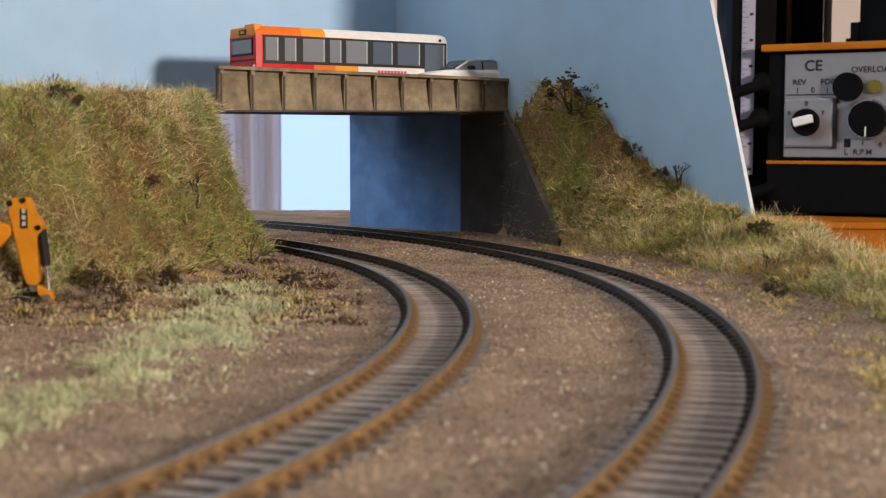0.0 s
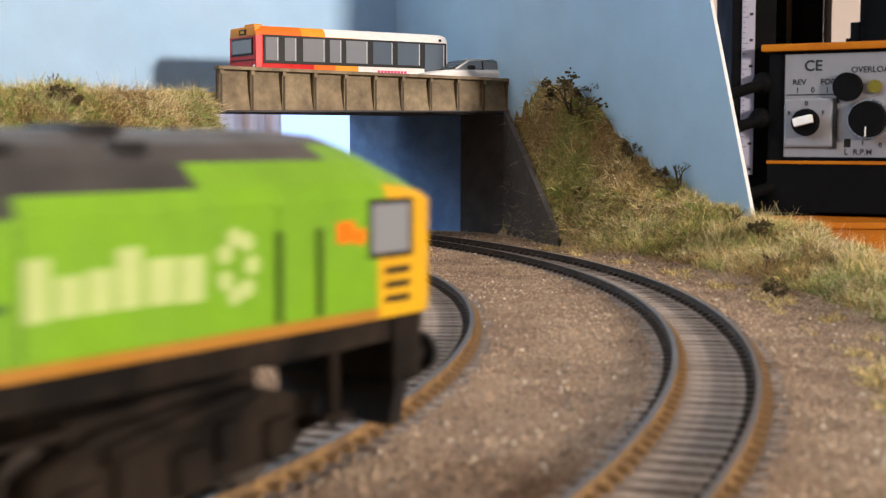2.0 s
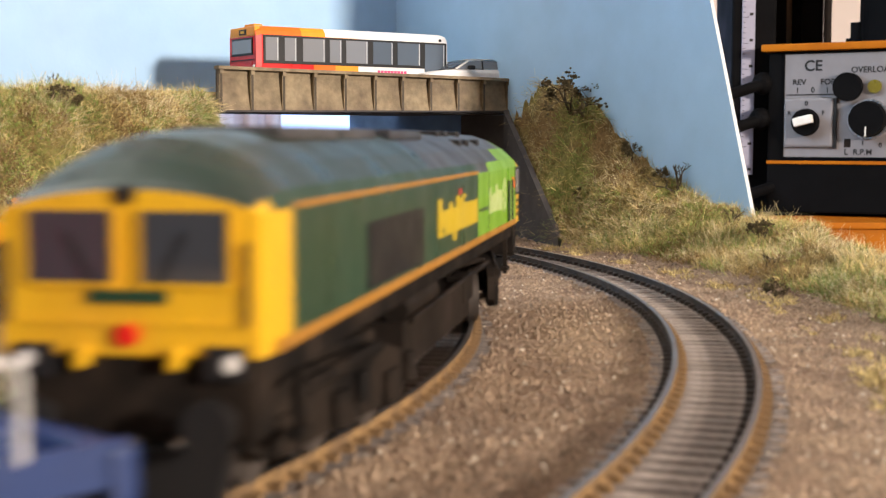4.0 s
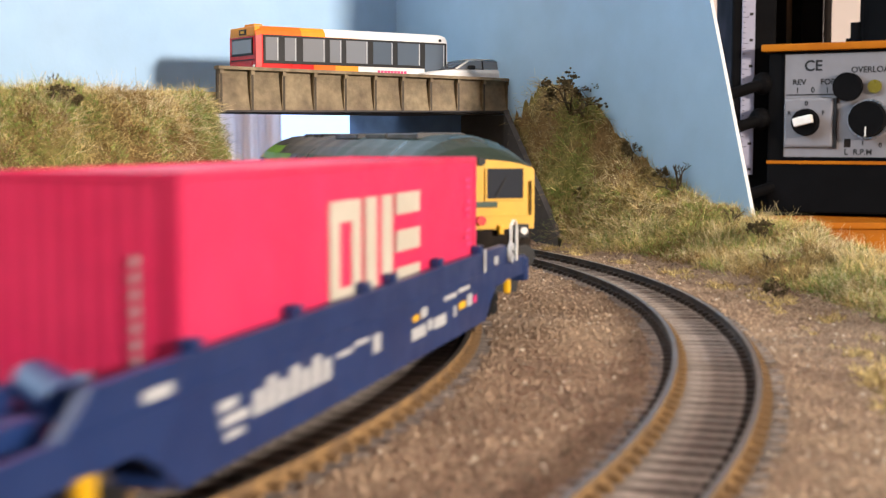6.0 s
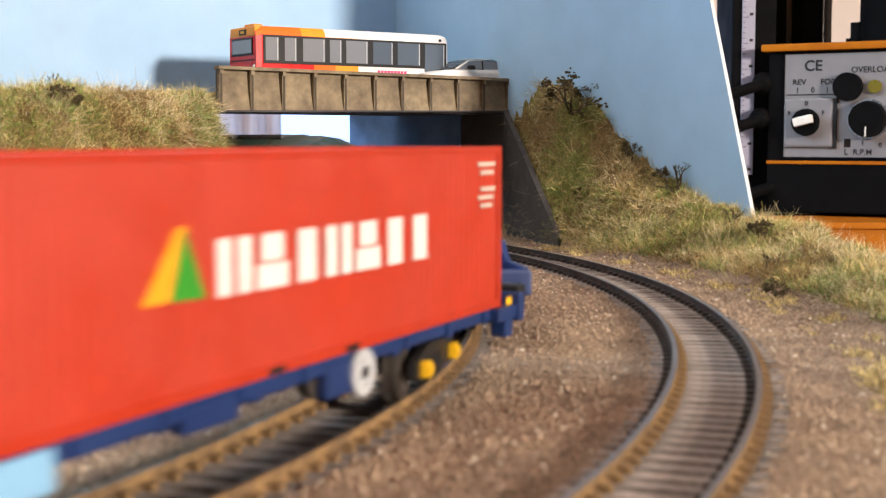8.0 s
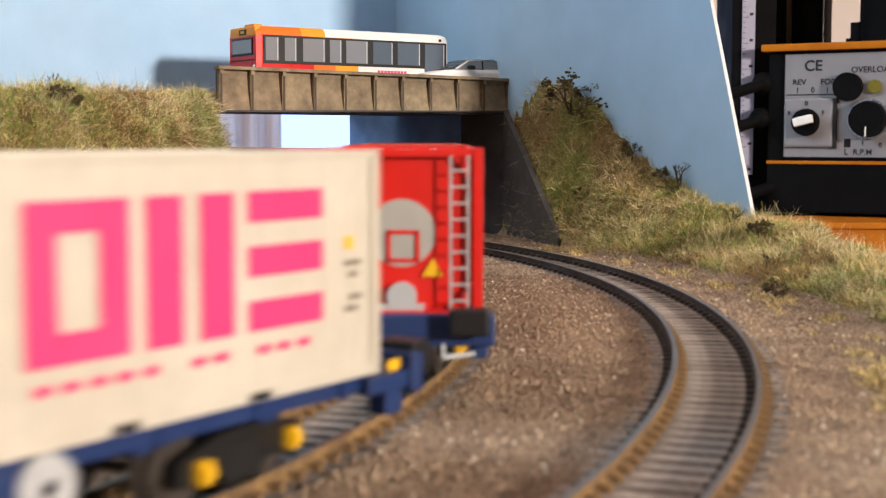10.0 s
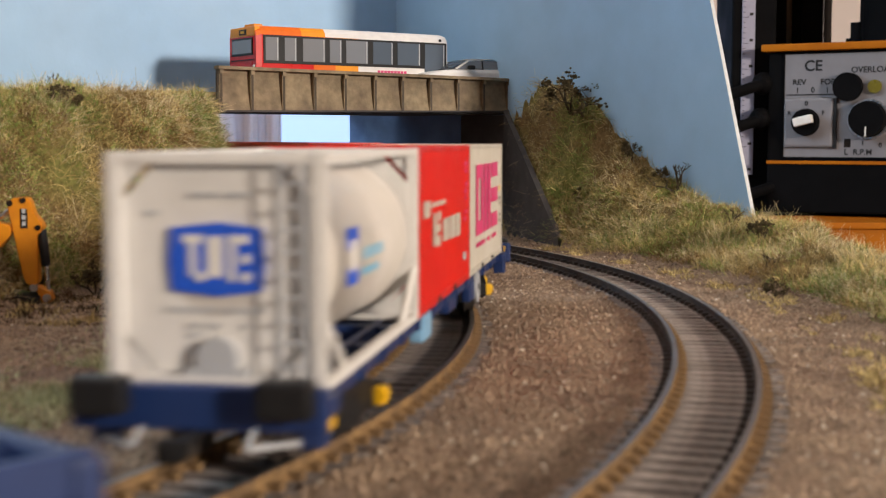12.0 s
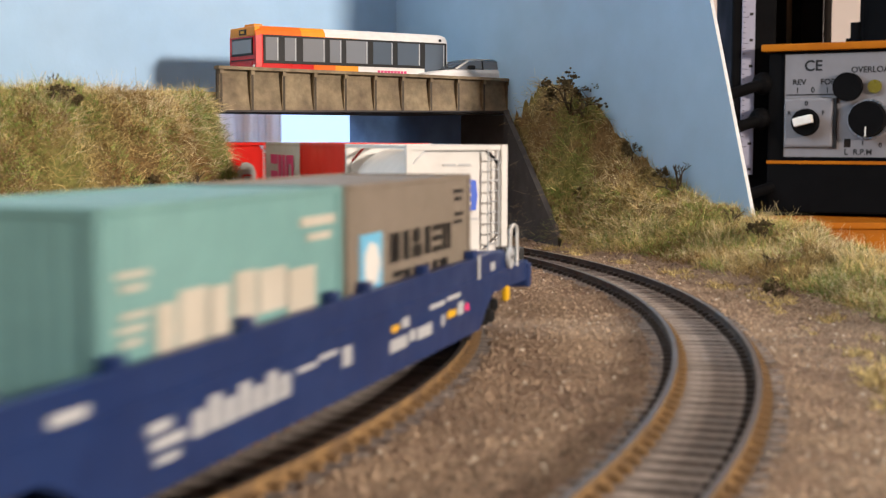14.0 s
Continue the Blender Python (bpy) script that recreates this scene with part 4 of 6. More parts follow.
    for k in range(9):
        rod(bm, (9.6, -h2 - 0.3, 4 + k * 3.2), (13.0, -h2 - 0.3, 4 + k * 3.2), 0.22, 6)
    part("ladder", bm, GREY, c, "thin grey end ladder")
    bm = cyl(bmesh.new(), 3.0, 2.2, at(0, -h2 + 1.6, 4.6) @ AY, n=14)
    box(bm, -4.5, 4.5, -h2 + 0.6, -h2 + 2.6, 2.0, 3.2)
    part("outlet_valve", bm, GREY, c, "grey outlet valve")
    logo(c, h2)
    return c


def shield_logo(c, h2):
    bm = prism(bmesh.new(), [(-7.0, 14.2), (0, 13.4), (6.4, 14.2), (6.9, 18.6), (6.4, 23.2), (0, 24.0), (-7.0, 23.2), (-7.4, 18.6)], 0.5, at(0, -38.1, 0))
    part("marking", bm, BLUE_MARK, c, "blue shield badge")
    mark_end(c, [(-5.2, -2.2, 21, 22.2), (-4.2, -3.2, 16.4, 21), (-1.6, 0.8, 16.2, 22), (1.6, 4.6, 21, 22.2), (1.6, 2.6, 15.6, 21), (3.4, 4.8, 15.6, 16.8), (3.4, 4.8, 18.2, 19.4), (-3.2, -1.9, 15.6, 16.8)], WHITE, -38.15)
    mark_end(c, [(-7.6, -0.4, 11.2, 11.7), (0.4, 7.0, 11.2, 11.7), (-4.5, -2.6, 8.9, 9.4), (-1.9, 0.4, 8.9, 9.4), (-4.5, -2.8, 7.6, 8.1), (3.2, 4.4, 8.9, 9.3), (-11, -8.8, 25, 25.5), (-4, 0, 27.6, 28.2), (0.8, 4.8, 27.6, 28.2)], GREY, -37.75)
    # side print, on the round of the tank
    for s in (1, -1):
        mark(c, [(-20, -12, 13, 22)], BLUE_MARK, 14.75, side=s)
        mark(c, [(-18.2, -13.8, 15.2, 20)], WHITE, 14.95, side=s)
        mark(c, [(-9, 8, 16.4, 18.0), (-9, 4, 13.8, 14.8)], SKY_MARK, 14.85, side=s)


def ring_logo(c, h2):
    for s in (1, -1):
        mark(c, [(-10, -4.5, 14, 22), (-2.5, 5.5, 14, 22), (8, 10.5, 14, 22), (-12, 14, 11.6, 12.4)], RED, 14.8, label="red print", side=s)
        mark(c, [(-8.6, -5.8, 18.4, 20.4), (-8.4, -6.2, 14, 16), (-0.6, 3.6, 19, 22)], TANK_GREY, 14.95, side=s)
        mark(c, [(-27, -21, 13, 22)], RED, 14.8, side=s)
        mark(c, [(-25.5, -22.5, 14.6, 20.4)], TANK_GREY, 14.95, side=s)
    mark_end(c, [(-9, -4, 22, 22.8), (-9, -5, 20.3, 21), (-3, 3.5, 17, 17.8), (-3, 3.5, 11.4, 12.2), (-3, -2.2, 11.4, 17.8), (2.7, 3.5, 11.4, 17.8)], RED, -37.75)
    bm = prism(bmesh.new(), [(4, 8.6), (8.2, 8.6), (6.1, 12.2)], 0.4, at(0, -38, 0))
    part("marking", bm, YELLOW, c, "yellow warning triangle")


def wheelset(parent, y, r=5.6):
    """An axle with two flanged wheels, at a place under a bogie."""
    bm = rod(bmesh.new(), (-12.5, 0, 0), (12.5, 0, 0), 1.0, 10)
    for s in (-1, 1):
        cyl(bm, r, 2.2, at(s * 8.7, 0, 0) @ AX, n=28)
        cyl(bm, r + 0.75, 0.6, at(s * 7.5, 0, 0) @ AX, n=28)
        cyl(bm, r - 1.1, 0.5, at(s * 9.9, 0, 0) @ AX, n=20)
    w = part("wheelset", bm, DARK_STEEL, parent)
    w.location = (0, y * MM, r * MM)
    WHEELS.append((w, y, r))
    return w


def wagon_bogie(parent, y, turn, box_mat=None):
    """A two-axle freight bogie with yellow axle boxes, turned to the curve."""
    bm = bmesh.new()
    for s in (-1, 1):
        prism(bm, [(-16, 5.0), (-12, 3.8), (-6, 4.2), (-4, 2.6), (4, 2.6), (6, 4.2), (12, 3.8), (16, 5.0), (15, 8.0), (6, 9.8), (-6, 9.8), (-15, 8.0)], 1.6,
              at(s * 12.6 + 0.8, 0, 0) @ Matrix.Rotation(radians(90), 4, "Z"))
        for k in range(3):
            cyl(bm, 1.0, 4.0, at(s * 12.6, (k - 1) * 2.6, 5.6), n=8)
    box(bm, -12, 12, -4, 4, 4.5, 9.0, 0.4)
    b = part("bogie", bm, BLACK, parent, "black two-axle bogie")
    b.matrix_local = mm(0, y, 0, rz=turn)
    for e in (-1, 1):
        wheelset(b, e * 11.5)
        for s in (-1, 1):
            bm = box(bmesh.new(), s * 14.2 - 1.0, s * 14.2 + 1.0, e * 11.5 - 1.1, e * 11.5 + 1.1, 4.4, 7.6, 0.4)
            cyl(bm, 1.1, 0.5, at(s * 15.3, e * 11.5, 6.0) @ AX, n=12)
            part("axle_box", bm, box_mat or YELLOW, b, "" if box_mat else "bright yellow axle box")
    return b


def brake_wheel(parent, x, y, z, r):
    bm = cyl(bmesh.new(), r, 0.8, at(x, y, z) @ AX, n=28)
    for k in range(4):
        a = k * math.pi / 2 + 0.4
        box(bm, x + 0.3, x + 0.7, y + math.cos(a) * r * 0.5 - 0.5, y + math.cos(a) * r * 0.5 + 0.5, z + math.sin(a) * r * 0.5 - 0.5, z + math.sin(a) * r * 0.5 + 0.5)
    part("brake_wheel", bm, GREY, parent, "pale round brake wheel")
    part("brake_wheel", cyl(bmesh.new(), r * 0.26, 1.3, at(x, y, z) @ AX, n=16), BLACK, parent)


def coupling(parent, y, s):
    bm = rod(bmesh.new(), (0, y, 9), (0, y + s * 11, 9), 1.0, 8)
    box(bm, -2.2, 2.2, y + s * 9 - 1, y + s * 9 + 1, 7.5, 10.5, 0.3)
    part("coupling", bm, BLACK, parent)


def flat_wagon(label):
    w = thing("flat_wagon", label, "container wagon", "blue wagons in the train")
    for s in (-1, 1):
        bm = prism(bmesh.new(), [(-129, 9.8), (-118, 9.8), (-66, 9.4), (-50, 8.4), (50, 8.4), (66, 9.4), (118, 9.8), (129, 9.8), (129, 13.3), (-129, 13.3)], 1.4,
                   at(s * 8.4 + 0.7, 0, 0) @ Matrix.Rotation(radians(90), 4, "Z"))
        part("spine_girder", bm, WAGON_BLUE, w)
        bm = box(bmesh.new(), s * 14.6 - 0.6, s * 14.6 + 0.6, -120, 120, 10.9, 13.3, 0.2)
        for k in range(13):
            box(bm, s * 15.3 - 0.35, s * 15.3 + 0.35, -112 + k * 18.6, -110.6 + k * 18.6, 10.7, 13.2)
        part("side_rail", bm, WAGON_BLUE, w)
        for e in (-1, 1):
            part("buffer", box(bmesh.new(), s * 13 - 3.8, s * 13 + 3.8, e * 130.5 - 2.6, e * 130.5 + 2.6, 12.0, 17.2, 0.8), BLACK, w, "black square buffer block")
            part("hand_rail", rod(rod(bmesh.new(), (s * 14, e * 127.5, 8), (s * 8, e * 132, 8), 0.45, 6), (s * 8, e * 132, 8), (s * 8, e * 128, 10.5), 0.45, 6), GREY, w, "pale grip rail")
            part("step_plate", box(bmesh.new(), s * 15 - 1.8, s * 15 + 1.8, e * 123 - 2.2, e * 123 + 2.2, 6.6, 12.5, 0.5), WAGON_BLUE, w)
        part("bracket", box(bmesh.new(), s * 14.5 - 1.2, s * 14.5 + 1.2, 44, 60, 6.5, 12.0, 0.6), WAGON_BLUE, w)
        part("toolbox", box(bmesh.new(), s * 14.2 - 1.6, s * 14.2 + 1.6, -33, -22, 7.4, 13.0, 0.8), PALE_BLUE, w, "pale blue box hung on the side rail")
        part("toolbox", box(bmesh.new(), s * 14.2 - 1.4, s * 14.2 + 1.4, 4, 18, 8.6, 12.0, 0.6), WAGON_BLUE, w)
        brake_wheel(w, s * 15.9, 56, 9.4, 4.1)
        mark(w, [(121.5, 124.5, 13.5, 15.2)], YELLOW, 16.5, side=s)
    for k in range(11):
        part("cross_bearer", box(bmesh.new(), -14.5, 14.5, -121 + k * 24, -118 + k * 24, 9.8, 13.1, 0.3), WAGON_BLUE, w)
    for e in (-1, 1):
        part("end_deck", box(bmesh.new(), -17.2, 17.2, e * 122 - 6, e * 122 + 6, 10.4, 13.2, 0.5), WAGON_BLUE, w)
        part("headstock", box(bmesh.new(), -18, 18, e * 127.6 - 1.6, e * 127.6 + 1.6, 9.6, 15.8, 0.6), WAGON_BLUE, w)
        wagon_bogie(w, e * 90, math.degrees(e * 90 / LEFT_R))
        coupling(w, e * 129.5, e)
    return w


def pocket_wagon(label):
    """A low wagon with a well between deep blue sides."""
    w = thing("pocket_wagon", label, "container wagon", "blue wagons in the train")
    side = [(-131, 12.0), (-95, 12.0), (-89, 9.2), (-83, 4.7), (83, 4.7), (89, 9.2), (95, 12.0), (131, 12.0), (131, 17.0), (111.5, 17.0), (104.5, 21.7), (-104.5, 21.7), (-111.5, 17.0), (-131, 17.0)]
    for s in (-1, 1):
        bm = prism(bmesh.new(), side, 1.5, at(s * 17.4 + 0.75, 0, 0) @ Matrix.Rotation(radians(90), 4, "Z"))
        box(bm, s * 18.1 - 0.35, s * 18.1 + 0.35, -108, 108, 16.2, 17.0, 0.1)
        box(bm, s * 17.4 - 1.1, s * 17.4 + 1.1, -104, 104, 20.9, 21.8, 0.2)
        for y in (-78, -42, -8, 8, 42, 78):
            box(bm, s * 17.2 - 1.2, s * 17.2 + 1.2, y - 1.6, y + 1.6, 21.5, 23.6, 0.5)
        part("side_girder", bm, WAGON_BLUE, w, "deep blue side with a stepped edge")
        for e in (-1, 1):
            part("tie_down", box(bmesh.new(), s * 18.2 - 0.8, s * 18.2 + 0.8, e * 107 - 1.3, e * 107 + 1.3, 8.8, 12.4, 0.5), YELLOW, w, "yellow tie-down ring")
            if e < 0 or s < 0:
                continue
            yy = e * 114.5
            bm = rod(bmesh.new(), (s * 18.3, yy - 3.6, 16.5), (s * 18.3, yy - 3.6, 25.2), 0.36, 8)
            rod(bm, (s * 18.3, yy + 3.6, 16.5), (s * 18.3, yy + 3.6, 25.2), 0.36, 8)
            for k in range(6):
                a, b = math.pi * k / 6, math.pi * (k + 1) / 6
                rod(bm, (s * 18.3, yy + 3.6 * math.cos(a), 25.2 + 2.2 * math.sin(a)), (s * 18.3, yy + 3.6 * math.cos(b), 25.2 + 2.2 * math.sin(b)), 0.36, 8)
            part("hand_rail", bm, WHITE, w, "white hooped hand rail")
            brake_wheel(w, s * 18.9, e * 108.5, 19.4, 2.7)
        mark(w, [(-93, -85.5, 17.7, 19.2)], GREY, 18.2, side=s)
        mark(w, [(-72, -66, 12.4, 13.8), (-71, -62, 10.2, 11.6), (-70, -64, 8.2, 9.2)], GREY, 18.2, side=s)
        mark(w, [(-60 + k * 4.7, -56.4 + k * 4.7, 9.6, 13.2 + (k % 2) * 1.2) for k in range(7)], GREY, 18.2, label="worn white number bars", side=s)
        mark(w, [(-25, -17, 12.4, 13.2), (-16, -8, 13.0, 13.8), (-5.5, -1.5, 10.2, 13.6)], GREY, 18.2, side=s)
        mark(w, [(19, 29, 8.8, 11.2), (30.5, 34, 9.4, 11.6), (35.5, 45, 9.0, 11.4), (26, 30, 12.6, 14.6), (52, 54, 9.6, 12.0), (64, 68.5, 10.4, 13.2), (44, 54, 14.0, 15.0), (56, 66, 14.4, 15.4)], GREY, 18.2, side=s)
        mark(w, [(56.5, 62.5, 10.6, 12.2), (20, 24, 12.6, 13.8)], YELLOW, 18.2, side=s)
        mark(w, [(70, 73, 10.6, 12.2)], PINK_MARK, 18.2, side=s)
        mark(w, [(79.5, 81.5, 16.8, 22.4)], GREY, 18.5, "strap", "pale grey strap", side=s)
        mark(w, [(92, 96, 17.6, 19.6)], GREY, 18.2, side=s)
    part("well_floor", box(bmesh.new(), -16.8, 16.8, -84, 84, 5.2, 6.9, 0.2), WAGON_BLUE, w)
    for e in (-1, 1):
        bm = box(bmesh.new(), -16.8, 16.8, min(e * 84, e * 86), max(e * 84, e * 86), 5.2, 17.5, 0.3)
        part("bulkhead", bm, WAGON_BLUE, w)
        part("end_platform", box(bmesh.new(), -16.6, 16.6, min(e * 86.1, e * 128), max(e * 86.1, e * 128), 12.0, 14.2, 0.3), WAGON_BLUE, w)
        part("headstock", box(bmesh.new(), -19, 19, e * 130 - 1.8, e * 130 + 1.8, 9.8, 16.4, 0.8), WAGON_BLUE, w)
        for s in (-1, 1):
            bm = rod(bmesh.new(), (s * 3, e * 92, 19.5), (s * 12.5, e * 100, 19.0), 2.9, 14)
            rod(bm, (s * 9, e * 88, 14), (s * 9, e * 92, 20), 1.6, 10)
            part("air_tank", bm, WAGON_BLUE, w, smooth=False)
            bm = box(bmesh.new(), s * 10 - 2.2, s * 10 + 2.2, e * 112 - 7, e * 112 + 7, 14, 18.5, 0.7)
            box(bm, s * 4 - 1.4, s * 4 + 1.4, e * 104 - 3, e * 104 + 3, 14, 20.5, 0.6)
            box(bm, s * 10 - 1.2, s * 10 + 1.2, e * 121 - 3, e * 121 + 3, 14, 16.8, 0.4)
            part("bracket", bm, WAGON_BLUE, w)
        bm = rod(bmesh.new(), (0, e * 90, 15.5), (0, e * 127, 15.5), 1.8, 12)
        cyl(bm, 3.6, 2.2, at(0, e * 107, 18), n=18)
        rod(bm, (-13, e * 118, 16), (13, e * 118, 16), 1.2, 10)
        part("brake_gear", bm, WAGON_BLUE, w)
        wagon_bogie(w, e * 106, math.degrees(e * 106 / LEFT_R), BLACK)
        coupling(w, e * 131, e)
    return w


def locomotive():
    loco = thing("locomotive", "green and lime diesel freight locomotive with yellow cab ends", "locomotive")
    base = [(17.2, 23.0), (17.3, 25.0), (17.3, 40.6), (16.2, 43.0), (13.0, 46.2), (9.0, 48.6), (4.5, 50.1), (0, 50.5)]

    def ring(y, top, width=1.0):
        return [(x * width, y, z if z < 40 else 40 + (z - 40) * top) for x, z in base]

    rows = [(-138.5, 0.30, 0.955), (-137.6, 0.42, 0.975), (-134, 0.66, 0.985), (-127, 0.92, 1.0), (-118, 1.0, 1.0), (-112, 1.0, 1.0), (-80, 1.0, 1.0), (-46, 1, 1), (-20, 1, 1),
            (10, 1, 1), (41.4, 1, 1), (41.5, 1, 1), (62, 1, 1), (90, 1, 1), (104, 1, 1), (118, 1.0, 1.0), (124.8, 0.95, 1.0), (127, 0.90, 1.0), (132, 0.72, 0.99), (136, 0.5, 0.98), (137.6, 0.36, 0.97), (138.5, 0.28, 0.95)]
    bm, prev = bmesh.new(), None
    n = len(base)
    for y, top, wd in rows:
        half = ring(y, top, wd)
        vs = [bm.verts.new(p) for p in half] + [bm.verts.new((-x, yy, z)) for x, yy, z in half[-2::-1]]
        if prev:
            for k in range(len(vs) - 1):
                f = bm.faces.new((prev[0][k], vs[k], vs[k + 1], prev[0][k + 1]))
                kk = min(k, len(vs) - 2 - k)
                ym = (y + prev[1]) / 2
                if kk <= 1:
                    idx = 2 if ym > 124.8 or ym < -127 else (0 if ym > 41.4 else 1)
                elif kk == 2:
                    idx = 2 if ym > 127 or ym < -132 else (0 if ym > 62 else (3 if ym > 41.4 else 1))
                elif kk == 3:
                    idx = 0 if ym > 90 else (4 if ym < -20 else 3)
                else:
                    idx = 0 if ym > 118 and kk < 5 else (4 if ym < -20 else 3)
                f.material_index = idx
        else:
            bm.faces.new(vs).material_index = 2
        prev = (vs, y)
    bm.faces.new(prev[0]).material_index = 2
    bmesh.ops.recalc_face_normals(bm, faces=bm.faces)
    part("body", bm, [LIME, LOCO_GREEN, CAB_YELLOW, ROOF_GREY, ROOF_GREEN], loco)
    part("underbelly", box(bmesh.new(), -15, 15, -132, 132, 19, 23.2), UNDER, loco)
    for s in (-1, 1):
        part("stripe", box(bmesh.new(), min(s * 17.1, s * 17.55), max(s * 17.1, s * 17.55), -134, 124.8, 23.0, 24.6, 0.1), STRIPE, loco, "orange yellow lower stripe")
        part("stripe", box(bmesh.new(), min(s * 17.2, s * 17.42), max(s * 17.2, s * 17.42), -126, 41, 40.4, 41.2, 0.05), STRIPE, loco, "dull orange upper line")
        # big yellow lettering, as plain bars
        rects = []
        for k, (w_, z1) in enumerate([(4.7, 36.8), (4.5, 34.2), (4.6, 34.2), (4.3, 35.6), (4.6, 34.2), (4.5, 36.6), (4.3, 36.0), (4.5, 36.6), (4.4, 34.4), (4.6, 34.6), (4.6, 34.4), (4.2, 34.6)]):
            y0 = -18 + k * 4.85
            rects.append((y0, y0 + w_, 28.6 if k != 4 else 26.8, z1 - 0.2))
        mark(loco, rects, PRINT_YELLOW, 17.32, label="big yellow lettering as worn bars", side=s)
        mark(loco, [(-13.0, -11.2, 29.2, 30.4), (17, 19, 34.6, 35.6)], LOCO_GREEN, 17.5, side=s)
        mark(loco, [(10.5, 13.0, 36.6, 37.8)], RED, 17.36, side=s)
        mark(loco, [(62.5, 66, 29.2, 36.2), (66.8, 70.5, 29.4, 34.0), (71.2, 75, 29.4, 34.4), (75.6, 79.4, 29.4, 36.6), (80.2, 84.8, 29.4, 35.0), (85.4, 89.6, 29.2, 34.8)], PALE_LIME, 17.32, label="pale lettering as worn bars", side=s)
        bm = bmesh.new()
        for k in range(7):
            a = k * math.tau / 7
            cyl(bm, 1.3, 0.16, at(s * 17.38, 95.6 + 2.6 * math.cos(a), 33 + 3.8 * math.sin(a)) @ AX, n=10)
        part("marking", bm, PALE_LIME, loco, "pale ring of dots badge")
        mark(loco, [(44.5, 60.2, 30.7, 31.5)], LOCO_GREEN, 17.33, side=s)
        mark(loco, [(115.5, 119.2, 34.6, 37.6), (119.6, 121.6, 34.2, 36.4)], BUS_ORANGE, 17.33, label="small orange badge", side=s)
        part("cab_door", box(box(bmesh.new(), s * 17.3 - 0.14, s * 17.3 + 0.14, 104.2, 110.4, 24.8, 40.3, 0.1), s * 17.4 - 0.18, s * 17.4 + 0.18, 103.3, 103.9, 24.6, 40.6), LIME, loco)
        bm = rod(bmesh.new(), (s * 17.9, 111.3, 25), (s * 17.9, 111.3, 37), 0.28, 6)
        rod(bm, (s * 17.9, 103.0, 25), (s * 17.9, 103.0, 37), 0.28, 6)
        part("grab_rail", bm, BLACK, loco)
        part("side_window", box(bmesh.new(), s * 17.25 - 0.16, s * 17.25 + 0.16, 123.3, 132.4, 32.6, 39.8, 0.15), GLASS_GREY, loco, "grey glazed cab side window")
        bm = bmesh.new()
        for y0, y1, z0, z1 in ((122.6, 133.1, 39.8, 40.5), (122.6, 133.1, 31.9, 32.6), (122.6, 123.3, 32.6, 39.8), (132.4, 133.1, 32.6, 39.8)):
            box(bm, s * 17.3 - 0.2, s * 17.3 + 0.2, y0, y1, z0, z1)
        part("window_frame", bm, BLACK, loco)
        bm = bmesh.new()
        for k in range(3):
            box(bm, s * 17.2 - 0.2, s * 17.2 + 0.2, 126.5, 132.5, 25.2 + k * 2.1, 26.2 + k * 2.1)
        part("vent", bm, BLACK, loco, "small dark slotted vent")
        bm = box(bmesh.new(), s * 17.15 - 0.25, s * 17.15 + 0.25, -84, -35.2, 25.2, 36.0)
        for k in range(9):
            box(bm, s * 17.35 - 0.3, s * 17.35 + 0.3, -84, -35.2, 25.6 + k * 1.15, 26.2 + k * 1.15)
        part("radiator_grille", bm, BLACK, loco, "large black louvred side grille")
        for y in (-108, -92, -20, 40, 62):
            part("panel_seam", box(bmesh.new(), s * 17.3 - 0.08, s * 17.3 + 0.08, y - 0.15, y + 0.15, 25, 40), LOCO_GREEN, loco)
        # underframe
        part("solebar", box(bmesh.new(), s * 15.2 - 0.8, s * 15.2 + 0.8, -132, 122, 19.0, 22.9, 0.3), UNDER, loco)
        part("air_reservoir", rod(bmesh.new(), (s * 13.4, -44, 17), (s * 13.4, -8, 17), 2.6, 14), FUEL, loco, smooth=False)
        part("battery_box", box(bmesh.new(), s * 13.5 - 2.2, s * 13.5 + 2.2, 28, 44, 9.2, 15.8, 0.6), FUEL, loco)
        part("pipe", rod(bmesh.new(), (s * 15.8, -40, 14.4), (s * 15.8, 70, 15.8), 0.6, 8), FUEL, loco)
        for e in (-1, 1):
            bm = rod(bmesh.new(), (s * 11.5, e * 136, 15.4), (s * 11.5, e * 142.5, 15.4), 1.5, 12)
            cyl(bm, 3.3, 1.3, at(s * 11.5, e * 143, 15.4) @ AY, n=20)
            part("buffer", bm, BLACK, loco, "round black buffer")
            part("footstep", box(box(bmesh.new(), s * 15 - 1, s * 15 + 1, e * 117 - 3, e * 117 + 3, 9, 10.2), s * 15 - 0.6, s * 15 + 0.6, e * 117 - 0.6, e * 117 + 0.6, 8, 20), UNDER, loco)
    bm = prism(bmesh.new(), [(-15.5, 5.4), (-13, 3.8), (13, 3.8), (15.5, 5.4), (15.5, 14.8), (-15.5, 14.8)], 84, at(0, -46, 0))
    part("fuel_tank", bm, FUEL, loco, "long dirty brown fuel tank")
